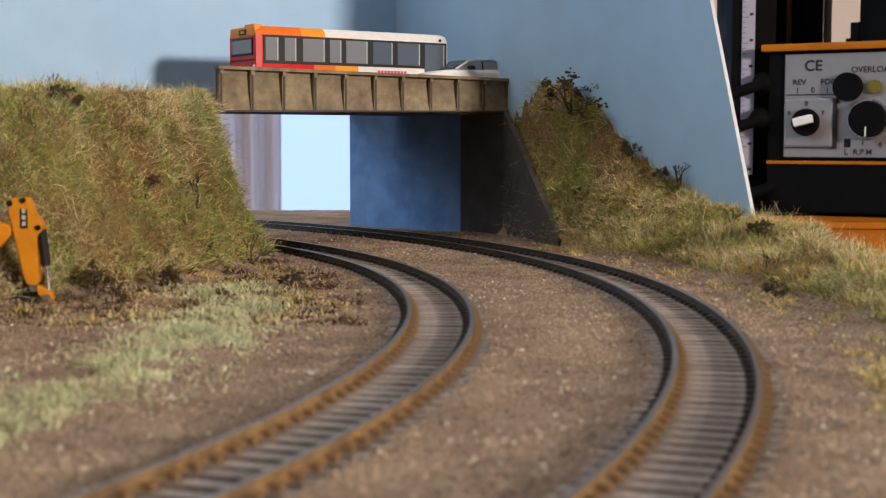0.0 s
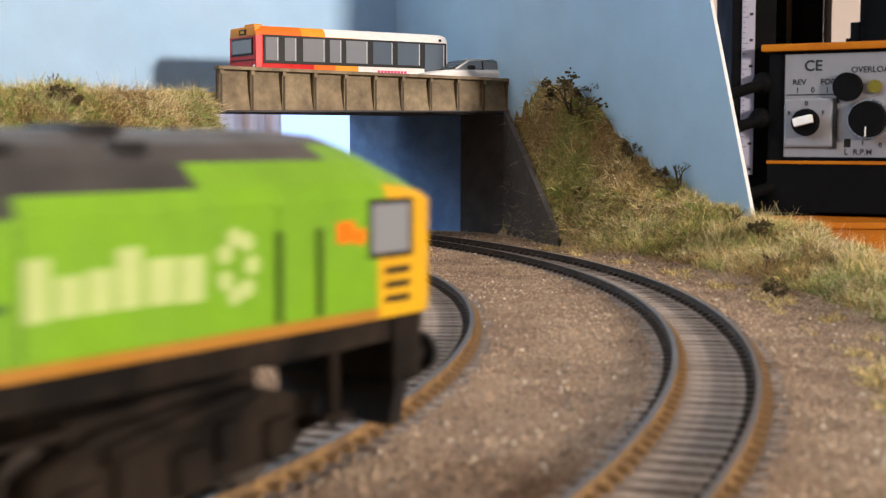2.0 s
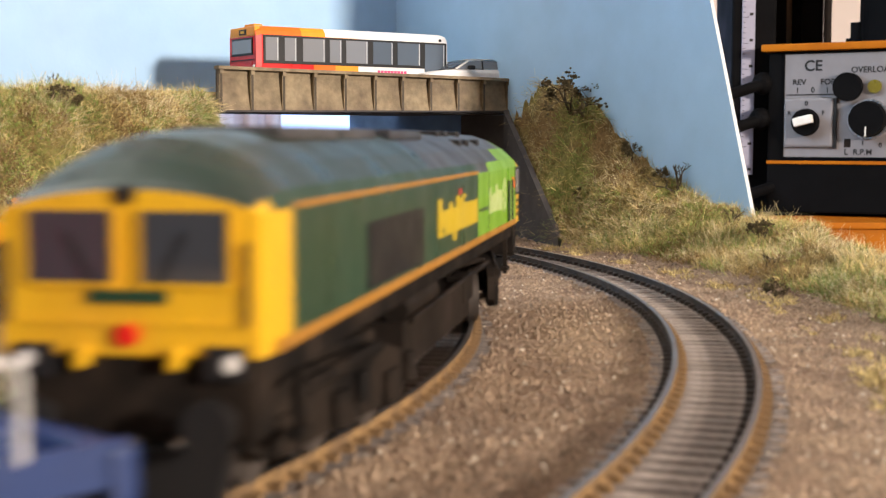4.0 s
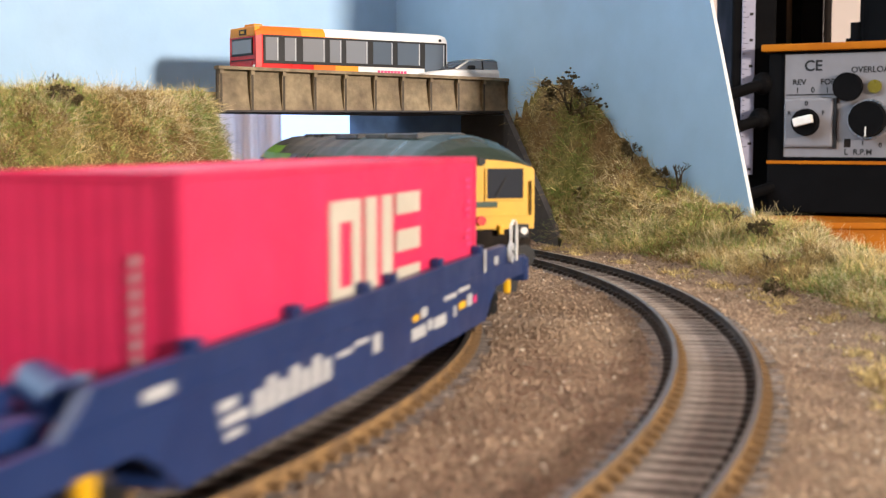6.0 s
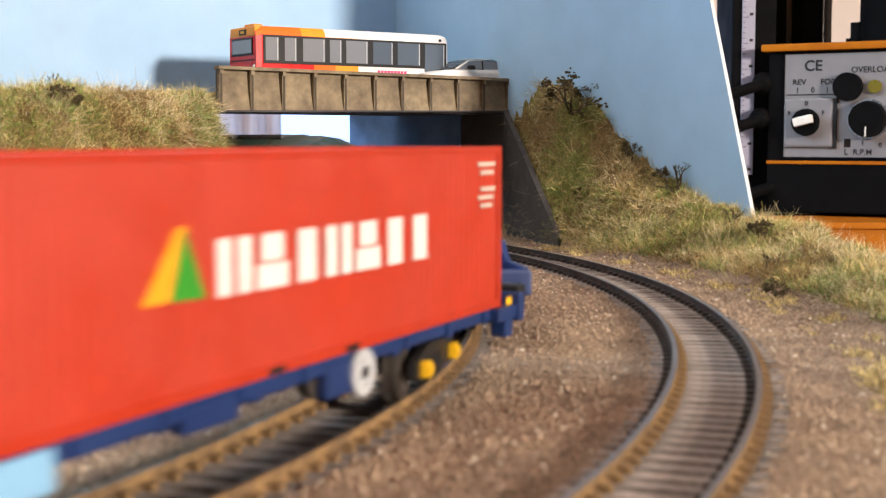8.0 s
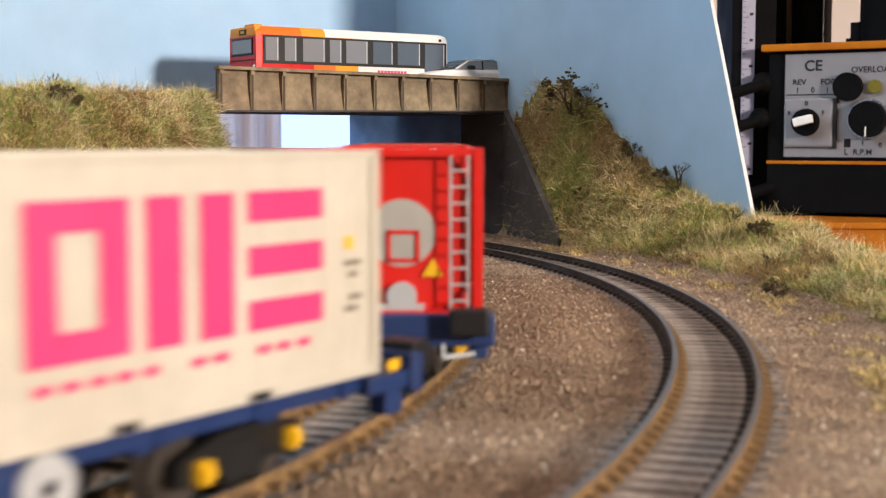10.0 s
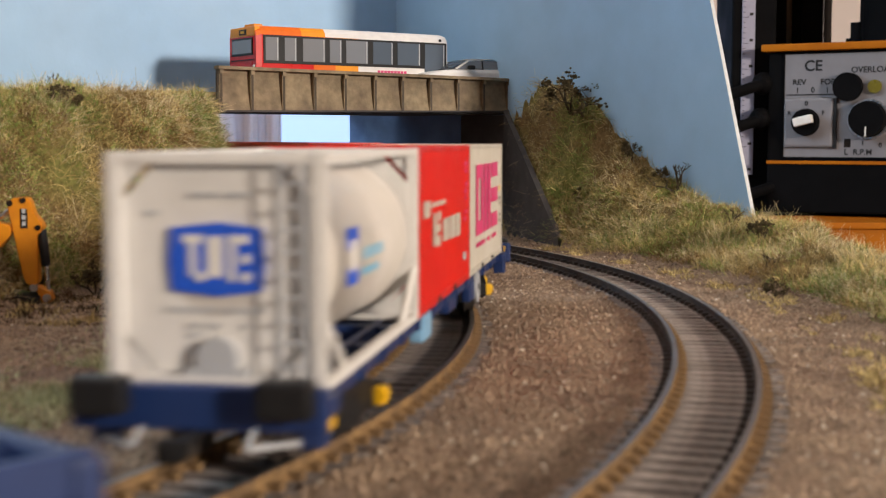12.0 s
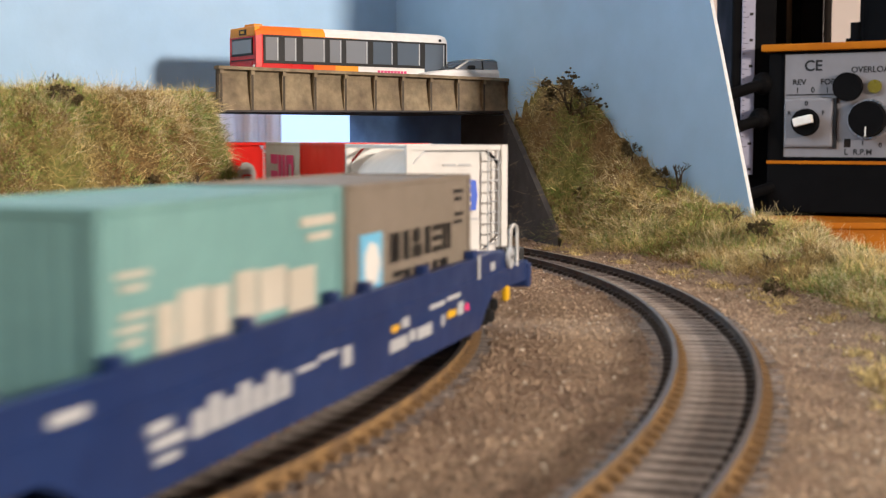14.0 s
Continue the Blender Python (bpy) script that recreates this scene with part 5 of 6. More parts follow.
    for e in (-1, 1):
        bm = box(bmesh.new(), -16.0, 16.0, e * 134 - 3.4, e * 134 + 3.4, 12.4, 23.0, 0.6)
        part("buffer_beam", bm, UNDER, loco)
        bm = prism(bmesh.new(), [(-11, 4.5), (11, 4.5), (12.5, 11.5), (-12.5, 11.5)], 3, at(0, e * 137 - 1.5, 0))
        part("snow_plough", bm, BLACK, loco)
        pieces = []
        for s in (-1, 1):
            bm = bmesh.new()
            pieces.append(("side_frame", bm))
            prism(bm, [(-29, 6.5), (-24, 4.2), (24, 4.2), (29, 6.5), (27, 12.5), (16, 15.5), (-16, 15.5), (-27, 12.5)], 1.8, at(s * 13.2 + 0.9, 0, 0) @ Matrix.Rotation(radians(90), 4, "Z"))
            for k in (-1, 0, 1):
                pieces.append(("axle_box", box(bmesh.new(), s * 14.6 - 0.9, s * 14.6 + 0.9, k * 21 - 3.2, k * 21 + 3.2, 4.4, 10.2, 0.6)))
                pieces.append(("spring", cyl(bmesh.new(), 1.5, 5.0, at(s * 14.6, k * 21 + 7.5, 9.6), n=10)))
            pieces.append(("damper", rod(bmesh.new(), (s * 14.9, -17, 12.8), (s * 14.9, 14, 15), 1.2, 10)))
        bm = box(bmesh.new(), -12, 12, -20, 20, 8, 17, 0.5)
        b = part("bogie", bm, UNDER, loco, "dark three-axle bogie")
        b.matrix_local = mm(0, e * 87, 0, rz=math.degrees(e * 87 / LEFT_R))
        for name, piece in pieces:
            part(name, piece, UNDER, b)
        for k in (-1, 0, 1):
            wheelset(b, k * 21.0, 6.6)
        # cab ends
        y = e * 138.6
        for s in (-1, 1):
            part("windscreen", box(bmesh.new(), s * 7.3 - 5.6, s * 7.3 + 5.6, y - 0.25, y + 0.25, 31.9, 40.6, 0.2), GLASS, loco, "dark cab windscreen")
            bm = bmesh.new()
            box(bm, s * 7.3 - 6.1, s * 7.3 + 6.1, y - 0.4, y + 0.4, 31.3, 31.9), box(bm, s * 7.3 - 6.1, s * 7.3 - 5.6, y - 0.4, y + 0.4, 31.9, 40.6), box(bm, s * 7.3 + 5.6, s * 7.3 + 6.1, y - 0.4, y + 0.4, 31.9, 40.6)
            part("window_frame", bm, CAB_YELLOW, loco)
            part("wiper", rod(bmesh.new(), (s * 4, y + e * 0.5, 31.8), (s * 7.5, y + e * 0.5, 38), 0.2, 6), BLACK, loco)
            bm = box(bmesh.new(), s * 12.2 - 2.6, s * 12.2 + 2.6, y - 0.5, y + 0.5, 20.2, 24.4, 0.3)
            part("lamp_cluster", bm, BLACK, loco, "black lamp cluster")
            part("lamp_lens", cyl(bmesh.new(), 1.1, 1.2, at(s * 13.2, y, 22.4) @ AY, n=14), WHITE, loco)
            part("door_handle", rod(bmesh.new(), (s * 15.2, y + e * 0.5, 27), (s * 15.2, y + e * 0.5, 37), 0.25, 6), BLACK, loco)
            part("lamp_bracket", box(bmesh.new(), s * 6 - 0.7, s * 6 + 0.7, y - 1.2, y + 1.2, 21.5, 24.2, 0.3), CAB_YELLOW, loco)
        part("number_plate", box(bmesh.new(), -5, 5, y - 0.35, y + 0.35, 29.4, 31.0, 0.1), LOCO_GREEN, loco, "green name panel")
        part("horn_grille", cyl(bmesh.new(), 1.2, 1.0, at(0, y, 42.6) @ AY, n=14), BLACK, loco)
        part("tail_lamp", cyl(bmesh.new(), 1.4, 1.6, at(0, y, 25.6) @ AY, n=14), RED, loco, "red tail lamp")
        part("seam", box(bmesh.new(), -16, 16, y - 0.2, y + 0.2, 26.8, 27.2), CAB_YELLOW, loco)
        coupling(loco, e * 138, e)
    # roof fittings
    for y0, y1, w_ in ((-100, -64, 8), (-58, -30, 7), (-22, 14, 8)):
        bm = box(bmesh.new(), -w_, w_, y0, y1, 49.0, 50.9, 0.4)
        for k in range(int((y1 - y0) / 3)):
            box(bm, -w_ + 1, w_ - 1, y0 + 1 + k * 3, y0 + 2.6 + k * 3, 50.7, 51.1)
        part("roof_grille", bm, ROOF_GREY, loco)
    for y in (52, 64, 84):
        part("exhaust", box(bmesh.new(), -5.5, 5.5, y - 3.2, y + 3.2, 48.5, 51.2, 0.6), BLACK, loco, "sooty black exhaust outlet")
        part("roof_hatch", box(bmesh.new(), 7.2, 11.2, y - 2.4, y + 2.4, 46.5, 48.9, 0.4), BLACK, loco)
    return loco


LOCO_RUN, PINK_RUN, RED_RUN, TANK_RUN, AQUA_RUN = (87, 2.0, -297.5), (105, 6.5, -74.0), (93, 7.5, -257.5), (93, 11.0, -180.0), (105, 14.0, -144.5)
runs(locomotive(), *LOCO_RUN)
pocket = pocket_wagon("dark blue pocket wagon carrying one pink container")
runs(pocket, *PINK_RUN)
runs(copy_thing(pocket, Matrix.Identity(4)), *AQUA_RUN)
tagged(TRAIN[-1][0], "dark blue pocket wagon carrying two short containers")
flat = flat_wagon("blue flat wagon carrying a long orange-red container")
runs(flat, *RED_RUN)
runs(copy_thing(flat, Matrix.Identity(4)), *TANK_RUN)
tagged(TRAIN[-1][0], "blue flat wagon carrying white, red and tank containers")
for ob, *_ in (TRAIN[2], TRAIN[4]):
    WHEELS.extend((o, 0, 5.6) for o in ob.children_recursive if o.name.startswith("wheelset"))


def block_letters(y0, y1, z0, z1, kinds, slant=0.0):
    """Plain bars and frames of a wide mark. F frame, I two uprights, B three bars, S solid."""
    out, n = [], len(kinds)
    pitch = (y1 - y0) / n
    for i, k in enumerate(kinds):
        a, b = y0 + i * pitch, y0 + i * pitch + pitch * 0.86
        w, h = (b - a) * 0.3, z1 - z0
        if k == "F":
            out += [(a, a + w, z0, z1), (b - w, b, z0, z1), (a + w, b - w, z0, z0 + h * 0.2), (a + w, b - w, z1 - h * 0.2, z1)]
        elif k == "I":
            out += [(a, a + w * 1.35, z0, z1), (b - w * 1.35, b, z0, z1)]
        elif k == "B":
            out += [(a, b, z0 + h * q, z0 + h * (q + 0.22)) for q in (0, 0.39, 0.78)]
        elif k == "U":
            out += [(a, b, z0, z0 + h * 0.45), (a + w * 0.5, b - w * 0.5, z0 + h * 0.5, z1)]
        else:
            out += [(a + w * 0.6, b - w * 0.6, z0, z1)]
    return out


def small_print(c, y0, y1, z0, z1, mat, x=16.0):
    rows = int((z1 - z0) / 1.7)
    mark(c, [(y0 + (k % 2) * 1.2, y1 - ((k * 7) % 3) * 0.9, z1 - k * 1.7 - 0.8, z1 - k * 1.7) for k in range(rows) if k % 4 != 2], mat, x)


# in the first pocket wagon
c = container("shipping_container", 160, 38.0, PINK, "magenta pink forty foot container with large white marks")
for s in (1, -1):
    mark(c, block_letters(-24, 33, 12.6, 31.6, "FIB"), OFF_WHITE, 15.95, label="large white bar marks", side=s)
small_print(c, 68, 74, 16, 33, PINK_MARK)
mark_end(c, [(9.2, 9.9, 8 + k * 2.2, 9.6 + k * 2.2) for k in range(9)], GREY, -80.3)
runs(c, *PINK_RUN, at(0, 0.002, 0.0069))
# on the first flat wagon
c = container("shipping_container", 160, 34.2, ORANGE_RED, "orange-red forty foot container with white marks")
z = 13.4
mark(c, block_letters(-28.1, 44.9, 27.0 - z, 35.2 - z, "IUSIUSS"), WHITE, 15.95, label="white bar marks in a row")
poly_mark(c, [(-45.6, 27.6 - z), (-38.2, 27.6 - z), (-35.0, 37.4 - z), (-37.6, 37.4 - z)], BUS_AMBER, 15.95, label="amber slanted mark")
poly_mark(c, [(-39.6, 27.6 - z), (-31.1, 27.4 - z), (-36.2, 37.4 - z)], GREEN_MARK, 16.1, label="green triangle mark")
small_print(c, 67, 76, 20.5, 31, OFF_WHITE)
runs(c, *RED_RUN, at(0, 0.040, 0.0134))
c = tank_container("tank_container", RED, TANK_GREY, "red framed tank container with a grey tank", ring_logo)
runs(c, *RED_RUN, at(0, -0.0805, 0.0134))
# on the second flat wagon
c = container("shipping_container", 79.5, 34.2, OFF_WHITE, "cream white twenty foot container with pink marks")
z = 13.4
for s in (1, -1):
    mark(c, block_letters(-27, 28.5, 23.2 - z, 42.2 - z, "FIB"), PINK_MARK, 15.95, label="large pink bar marks", side=s)
    mark(c, [(-26 + k * 4.2, -23.4 + k * 4.2, 20 - z, 21.2 - z) for k in range(12) if k not in (5, 8)], PINK_MARK, 15.95, side=s)
mark(c, [(31, 33, 33 - z, 35 - z)], YELLOW, 15.95)
small_print(c, 31, 35, 8, 18, TAUPE)
runs(c, *TANK_RUN, at(0, 0.0805, 0.0134))
c = container("shipping_container", 79.5, 34.2, RED, "bright red twenty foot container with white marks")
mark(c, [(-21, -17.5, 13, 20), (-17, -11, 15.5, 17.5), (-16.5, -11.5, 12.6, 15), (-15, -11, 18, 20), (-7, -0.5, 13, 18), (1, 4, 13, 18), (5.5, 12, 12.8, 18), (13.5, 21, 12.6, 18)], OFF_WHITE, 15.95, label="white bar marks")
mark(c, [(-34, -26, 19.6, 23.0), (-24, -4, 21.4, 22.3)], OFF_WHITE, 15.95)
mark(c, [(27, 32, 5.8, 7.6)], GREY, 15.95)
small_print(c, 28, 34, 14, 30, PINK_MARK)
runs(c, *TANK_RUN, at(0, 0, 0.0134))
c = tank_container("tank_container", WHITE, TANK_CREAM, "white framed tank container with a blue badge", shield_logo)
runs(c, *TANK_RUN, at(0, -0.0805, 0.0134))
# in the second pocket wagon
c = container("shipping_container", 79.5, 34.2, TAUPE, "taupe grey twenty foot container with black marks")
z = 6.9
mark(c, block_letters(-17, 24.5, 25.2 - z, 31.0 - z, "ISUSBI"), BLACK, 15.95, label="black bar marks")
mark(c, block_letters(-15, 22, 17.8 - z, 23.4 - z, "BUSUSI"), BLACK, 15.95, label="black bar marks")
mark(c, [(-33.5, -21.7, 20 - z, 31.8 - z)], SKY_MARK, 15.95, label="sky blue square badge")
bm = bmesh.new()
cyl(bm, 4.4, 0.2, at(16.2, -27.6, 26 - z) @ AX, r2=4.4, n=7)
part("marking", bm, WHITE, c)
small_print(c, 26, 33, 22, 31, BLACK)
runs(c, *AQUA_RUN, at(0, 0.0425, 0.0069))
c = container("shipping_container", 79.5, 34.2, AQUA, "pale aqua twenty foot container with worn white marks")
mark(c, [(-26, -21, 14.2, 21), (-20, -12, 14, 22.2), (-11, -5, 14, 21.8), (-3, 4, 14.2, 23), (5, 15, 16, 22.6), (16, 27, 14, 21.6)], OFF_WHITE, 15.95, label="large worn white marks")
mark(c, [(21, 36, 28, 29.6), (24, 34, 25.6, 26.8)], OFF_WHITE, 15.95)
small_print(c, -36, -28, 8, 26, OFF_WHITE)
runs(c, *AQUA_RUN, at(0, -0.0392, 0.0069))


# ---- scatter: stones, grass fibres, dry bushes ----
RNG = np.random.default_rng(7)


def loose_mesh(name, verts, faces, mat, label, category):
    me = bpy.data.meshes.new(name)
    nv, nf, k = len(verts), len(faces), faces.shape[1]
    me.vertices.add(nv)
    me.vertices.foreach_set("co", (verts * MM).astype(np.float32).ravel())
    me.loops.add(nf * k)
    me.loops.foreach_set("vertex_index", faces.astype(np.int32).ravel())
    me.polygons.add(nf)
    me.polygons.foreach_set("loop_start", np.arange(0, nf * k, k, dtype=np.int32))
    me.materials.append(mat)
    me.update(calc_edges=True)
    return tagged(new(name, me), label, category, kind="stuff")


def in_view(x, y, pad=14):
    return y > 120 and abs(x) < 0.335 * y + pad


def scatter_stones():
    base = np.array([(1, 0, 0), (-1, 0, 0), (0, 1, 0), (0, -1, 0), (0, 0, 1), (0, 0, -1)], float)
    tri = np.array([(0, 2, 4), (2, 1, 4), (1, 3, 4), (3, 0, 4), (2, 0, 5), (1, 2, 5), (3, 1, 5), (0, 3, 5)])
    vs, fs, n = [], [], 0
    while n < 75000:
        y = 150 + 620 * RNG.random() ** 1.35
        x = (RNG.random() * 2 - 1) * (0.335 * y + 12)
        if not on_layout(x, y):
            continue
        l, r = track_offsets(x, y)
        z = height_at(x, y)
        if z > GROUND_Z + 5 and RNG.random() > 0.12:
            continue
        size = (RNG.uniform(0.2, 0.42) if RNG.random() > 0.05 else RNG.uniform(0.42, 0.75)) * (0.95 + y / 1600)
        if min(abs(l), abs(r)) < 12.4:
            z = -4.55
            if min(abs(abs(l) - 8.85), abs(abs(r) - 8.85)) < 2.4 or RNG.random() < 0.45:
                continue
            size *= 0.75
        v = base * (size * RNG.uniform(0.6, 1.3, (6, 1))) + RNG.normal(0, size * 0.18, (6, 3))
        a = RNG.random() * 6.28
        rot = np.array([(math.cos(a), -math.sin(a), 0), (math.sin(a), math.cos(a), 0), (0, 0, 0.8)])
        vs.append(v @ rot.T + (x, y, z + size * 0.25))
        fs.append(tri + n * 6)
        n += 1
    loose_mesh("ballast_stones", np.concatenate(vs), np.concatenate(fs), STONE, "fine brown ballast stones scattered between the tracks", "ballast")


def pale_chips():
    """Bright specks among the ballast."""
    base = np.array([(1, 0, 0), (-0.6, 0.8, 0), (-0.5, -0.8, 0), (0, 0, 0.9)])
    tri = np.array([(0, 1, 3), (1, 2, 3), (2, 0, 3), (0, 2, 1)])
    vs, fs, n = [], [], 0
    while n < 900:
        y = 170 + 560 * RNG.random()
        x = (RNG.random() * 2 - 1) * 0.335 * y
        if not on_layout(x, y) or height_at(x, y) > GROUND_Z + 12:
            continue
        vs.append(base * RNG.uniform(0.25, 0.6) + RNG.normal(0, 0.1, (4, 3)) + (x, y, height_at(x, y) + 0.5))
        fs.append(tri + n * 4)
        n += 1
    loose_mesh("pale_chips", np.concatenate(vs), np.concatenate(fs), material("pale_chip", (0.62, 0.55, 0.45), 0.4, var=0.2, by_island=0.4), "pale bright stone chips among the ballast", "ballast")


def fibres(name, count, mat, label, where, length, width, lean=0.55, up=0.7):
    """Grass fibres: thin bent blades, each a pair of quads."""
    verts, n = np.zeros((count * 6, 3)), 0
    tries = 0
    while n < count and tries < count * 30:
        tries += 1
        spot = where()
        if spot is None:
            continue
        x, y = spot
        if not on_layout(x, y) or not in_view(x, y):
            continue
        z = height_at(x, y)
        e = 4.0
        nx, ny = height_at(x - e, y) - height_at(x + e, y), height_at(x, y - e) - height_at(x, y + e)
        nrm = np.array([nx, ny, 2 * e])
        nrm /= np.linalg.norm(nrm)
        d = nrm * 0.75 + np.array([0, 0, up]) + RNG.normal(0, lean, 3)
        d /= np.linalg.norm(d)
        L = length * RNG.uniform(0.5, 1.35) * (0.9 + 0.35 * math.sin(x * 0.23 + 1.9 * math.sin(y * 0.17 + z * 0.2)))
        side = np.cross(d, RNG.normal(0, 1, 3))
        side *= width * RNG.uniform(0.6, 1.4) / (np.linalg.norm(side) + 1e-9) / 2
        p0 = np.array([x, y, z - 0.4])
        p1 = p0 + d * L * 0.55
        p2 = p0 + d * L + np.array([0, 0, -0.18 * L]) + RNG.normal(0, 0.2 * L, 3)
        k = n * 6
        verts[k], verts[k + 1], verts[k + 2], verts[k + 3], verts[k + 4], verts[k + 5] = p0 - side, p0 + side, p1 + side, p1 - side, p2 + side * 0.35, p2 - side * 0.35
        n += 1
    idx = np.arange(n)[:, None] * 6
    faces = np.concatenate([idx + np.array([0, 1, 2, 3]), idx + np.array([3, 2, 4, 5])])
    return loose_mesh(name, verts[:n * 6], faces, mat, label, "grass")


def patch(x, y, seed, scale=0.03):
    return noise.fractal(Vector((x * scale, y * scale, seed)), 0.7, 2.0, 3)


def on_banks(seed=None, low=None):
    def pick():
        if RNG.random() < 0.62:
            a, e = RNG.uniform(3, 36), RNG.uniform(-225, -14)
            p = arc(LEFT_C, LEFT_R + e, a)
        else:
            a, e = RNG.uniform(-14, 34), RNG.uniform(26, 106)
            p = arc(RIGHT_C, RIGHT_R + e, a)
        if not in_view(p.x, p.y):
            return None
        h = height_at(p.x, p.y) - GROUND_Z
        if h < 2.0 + 1.5 * RNG.random():
            return None
        if seed is not None and patch(p.x, p.y, seed) + RNG.normal(0, 0.08) < low:
            return None
        return p.x, p.y
    return pick


def on_flat():
    a, e = RNG.uniform(-26, 14), RNG.normal(-66, 10)
    p = arc(LEFT_C, LEFT_R + e, a)
    if patch(p.x, p.y, 5.0, 0.02) < -0.3 or not in_view(p.x, p.y) or height_at(p.x, p.y) > GROUND_Z + 6:
        return None
    return p.x, p.y


def on_foot():
    a, e = (RNG.uniform(0, 24), RNG.uniform(-130, -26)) if RNG.random() < 0.6 else (RNG.uniform(-14, 26), RNG.uniform(31, 46))
    c, r = (LEFT_C, LEFT_R) if e < 0 else (RIGHT_C, RIGHT_R)
    p = arc(c, r + e, a)
    return (p.x, p.y) if in_view(p.x, p.y) and patch(p.x, p.y, 9.0, 0.05) > 0.12 else None


def on_left_foot():
    p = arc(LEFT_C, LEFT_R + RNG.uniform(-135, -20), RNG.uniform(0, 27))
    if not in_view(p.x, p.y) or patch(p.x, p.y, 13.0, 0.06) < 0.0 or height_at(p.x, p.y) > GROUND_Z + 14:
        return None
    return p.x, p.y


def bush(x, y, size, seed, leafy=True):
    """A dry twiggy bush: forking stems with crumbly tips."""
    rnd = random.Random(seed)
    bm = bmesh.new()
    tips = []

    def grow(p, d, length, r, depth):
        q = p + d * length
        rod(bm, p, q, r, 5, r * 0.65)
        if depth == 0:
            tips.append(q)
            return
        for _ in range(rnd.choice((2, 2, 3))):
            nd = (d + Vector((rnd.gauss(0, 0.6), rnd.gauss(0, 0.6), rnd.gauss(0.05, 0.45)))).normalized()
            grow(q, nd, length * rnd.uniform(0.55, 0.85), r * 0.65, depth - 1)

    z = height_at(x, y)
    for _ in range(4):
        d = Vector((rnd.gauss(0, 0.6), rnd.gauss(0, 0.6), 0.75)).normalized()
        grow(Vector((0, 0, -0.8)), d, size * 0.4, size * 0.04, 3)
    b = thing("dry_bush", "dry dark brown twiggy model bush on the bank" if not leafy else "dry brown bush with crumbly dark foliage", "bush", "dry bushes", at=mm(x, y, z))
    part("brushwood", bm, TWIG, b)
    if leafy:
        bm = bmesh.new()
        for t in tips:
            for _ in range(9):
                o = Vector((rnd.gauss(0, 1), rnd.gauss(0, 1), rnd.gauss(0, 1))) * size * 0.06
                bmesh.ops.create_icosphere(bm, subdivisions=1, radius=size * rnd.uniform(0.025, 0.05), matrix=Matrix.Translation(t + o) @ Matrix.Diagonal((1, rnd.uniform(0.4, 1), rnd.uniform(0.4, 1), 1)))
        part("foliage", bm, material("crumbly_foliage", (0.07, 0.055, 0.028), 0.95, var=0.3, scale=500, by_island=0.5, spec=0.1), b)
    return b


scatter_stones()
pale_chips()
fibres("straw_grass", 62000, GRASS_DRY, "dry straw coloured grass fibres on the banks", on_banks(), 5.8, 0.16, 1.0, 0.45)
fibres("green_grass", 50000, GRASS_GREEN, "muted green grass fibres in patches on the banks", on_banks(2.0, -0.02), 4.6, 0.17, 0.95, 0.45)
fibres("brown_grass", 30000, GRASS_BROWN, "rust brown grass fibres in patches on the banks", on_banks(4.0, 0.05), 4.0, 0.17, 1.0, 0.4)
fibres("bleached_grass", 26000, GRASS_LIGHT, "thin bleached straw fibres standing out of the banks", on_banks(7.0, -0.05), 7.0, 0.11, 1.15, 0.4)
fibres("pale_grass", 24000, GRASS_PALE, "pale green short grass beside the track", on_flat, 2.4, 0.3, 0.7, 0.3)
fibres("foot_grass", 12000, GRASS_DRY, "short straw grass along the foot of the banks", on_foot, 2.6, 0.26, 0.8, 0.2)
fibres("dead_litter", 9000, LITTER, "dark brown dead leaf litter at the foot of the bank", on_left_foot, 2.3, 0.5, 1.4, 0.1)
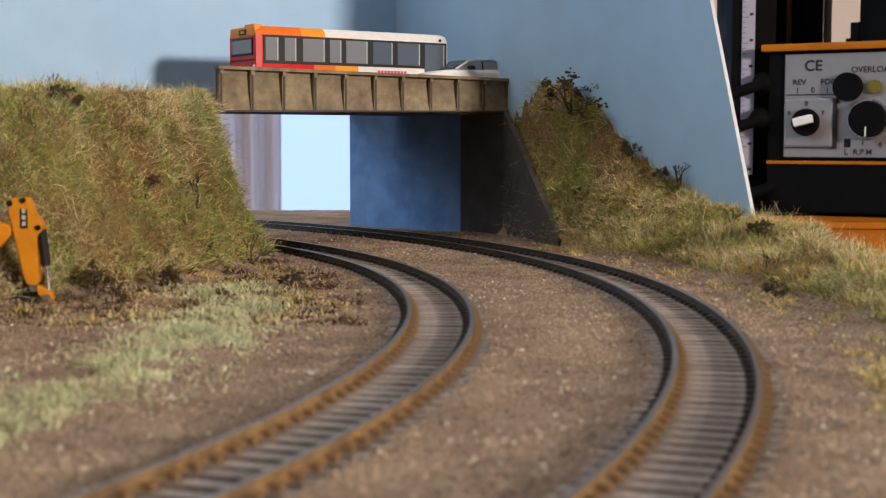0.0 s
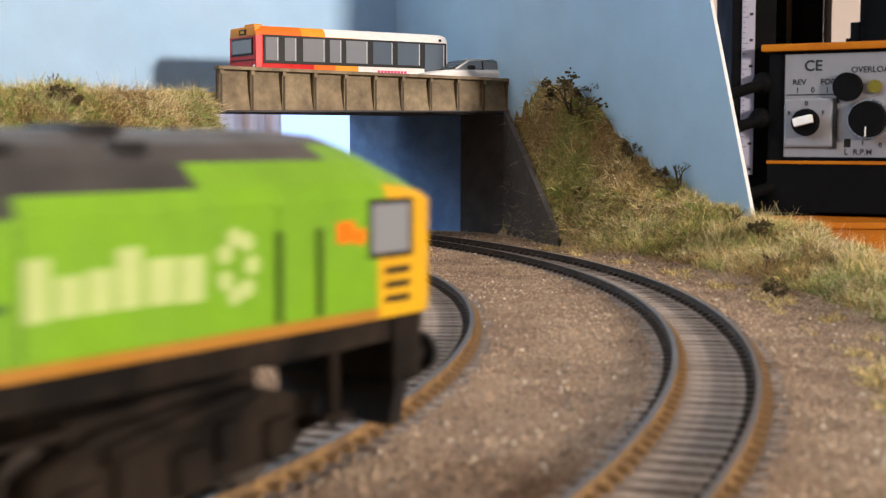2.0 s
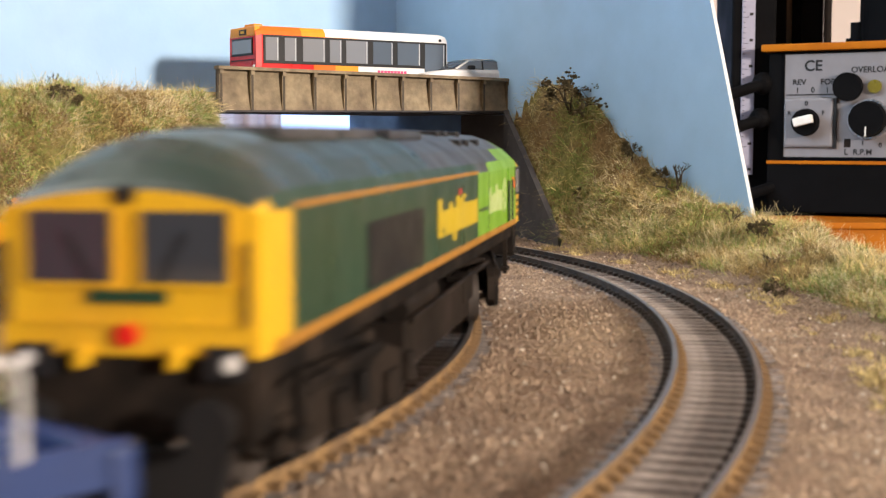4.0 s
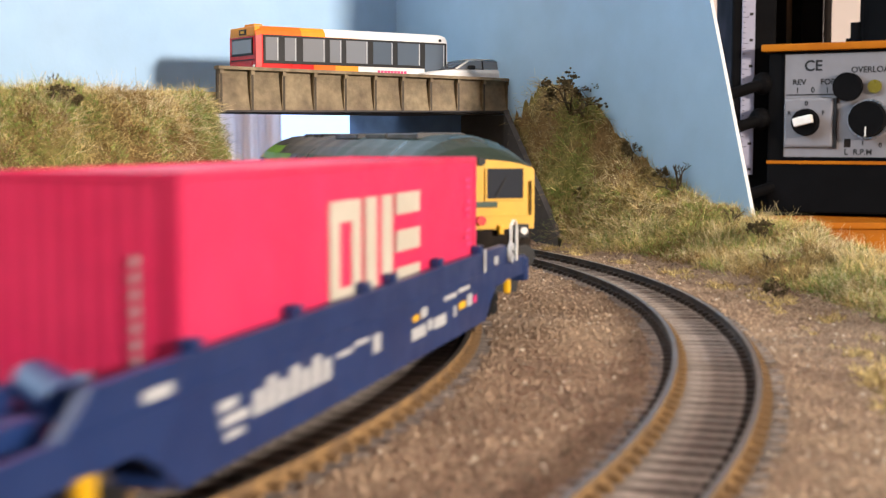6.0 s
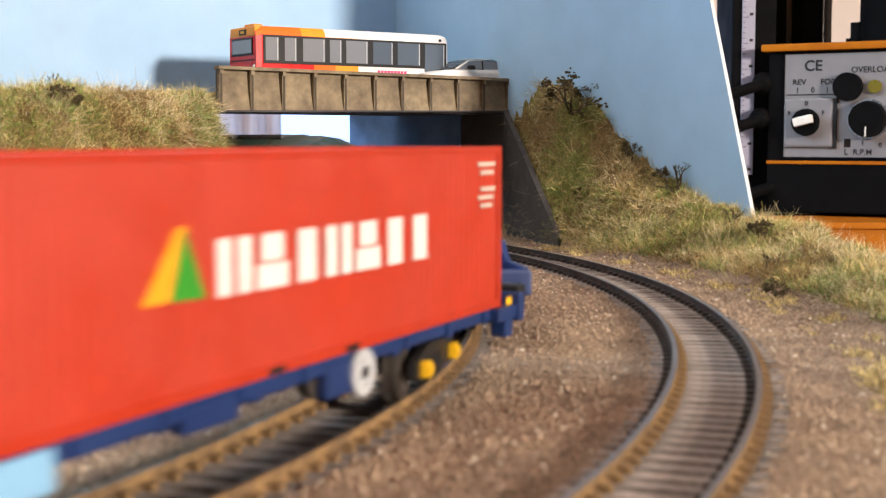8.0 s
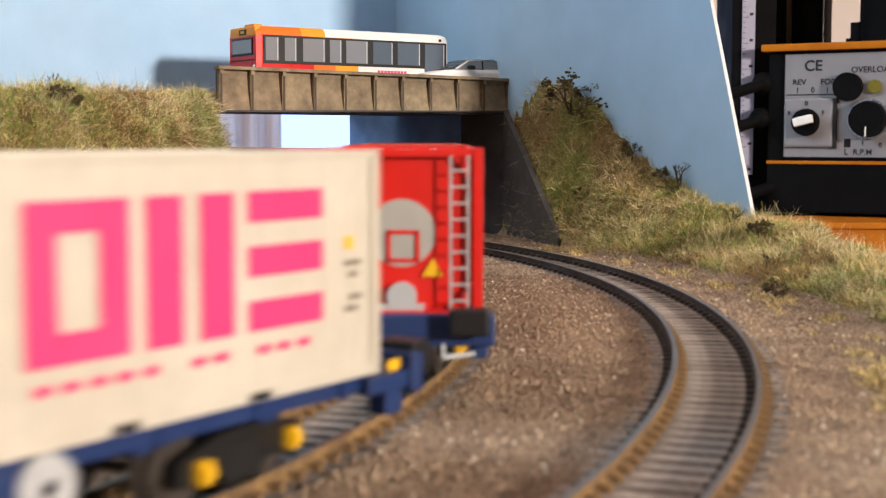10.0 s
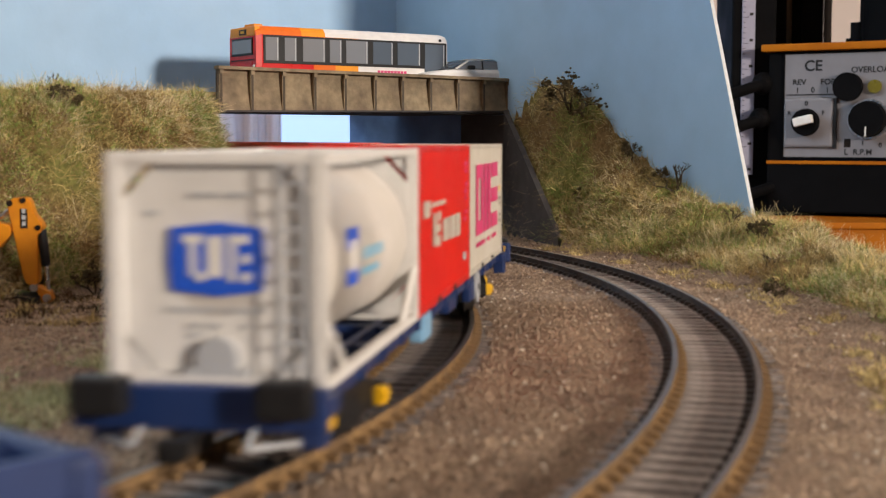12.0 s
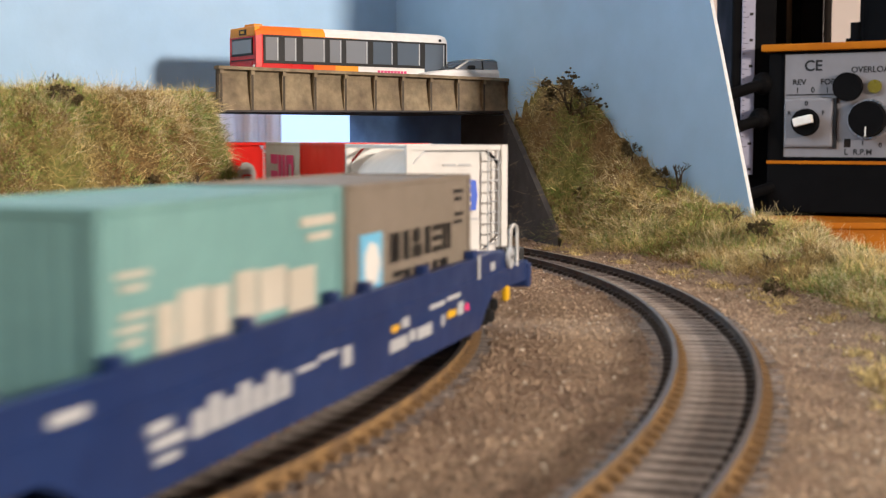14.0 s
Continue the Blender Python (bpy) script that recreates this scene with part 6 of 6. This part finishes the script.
BUSHES = [(66, 695, 21, 1, True), (74, 690, 12, 21, True), (66, 672, 9, 2, True), (93, 660, 9, 3, True), (110, 632, 15, 4, False), (126, 590, 15, 5, False), (104, 640, 7, 6, True),
          (-140, 498, 9, 7, True), (-98, 535, 15, 8, False), (-112, 505, 10, 9, True), (-118, 455, 10, 10, True), (-94, 470, 9, 11, True), (-52, 470, 7, 12, True),
          (-135, 440, 8, 13, True), (-105, 425, 6, 14, True), (118, 490, 8, 15, False), (110, 440, 7, 16, True), (-150, 520, 8, 17, False), (-80, 562, 14, 18, False),
          (130, 545, 9, 19, True), (-72, 440, 5, 20, True)]
for row in BUSHES:
    bush(*row)


# ---- what moves ----
SPEED = [(0, 105), (2.5, 105), (4.2, 115), (5.5, 115), (6.5, 109), (8, 106.5), (10, 104), (11, 107), (12, 111), (13, 110), (14, 107)]   # millimetres a second


def run_length(t):
    """How far the whole train has run since the start."""
    total = 0.0
    for (a, va), (b, vb) in zip(SPEED, SPEED[1:]):
        if t <= a:
            break
        e = min(t, b)
        total += (e - a) * (va + va + (vb - va) * (e - a) / (b - a)) / 2
    return total


def arc_place(t_ref, s_ref, t):
    """Millimetres along the curve: all vehicles move together."""
    return s_ref + run_length(t) - run_length(t_ref)


def vehicle_pose(half, t_ref, s_ref, t):
    """A bogie vehicle sits on the chord between its bogies."""
    a = arc_place(t_ref, s_ref, t) / LEFT_R
    r = math.sqrt(LEFT_R ** 2 - half ** 2)
    return mm(LEFT_C.x + r * math.cos(a), LEFT_C.y + r * math.sin(a), 0, rz=math.degrees(a))


def motions():
    for ob, half, t_ref, s_ref, off in TRAIN:
        walk(ob, [(k * 0.5, vehicle_pose(half, t_ref, s_ref, k * 0.5) @ off) for k in range(29)])
    spin = [(k / 15, arc_place(2.0, -297.5, k / 15)) for k in range(211)]
    for wheel, y, r in WHEELS:
        base = wheel.location.copy()
        walk(wheel, [(t, Matrix.Translation(base) @ Matrix.Rotation(-s / r, 4, "X")) for t, s in spin])


motions()
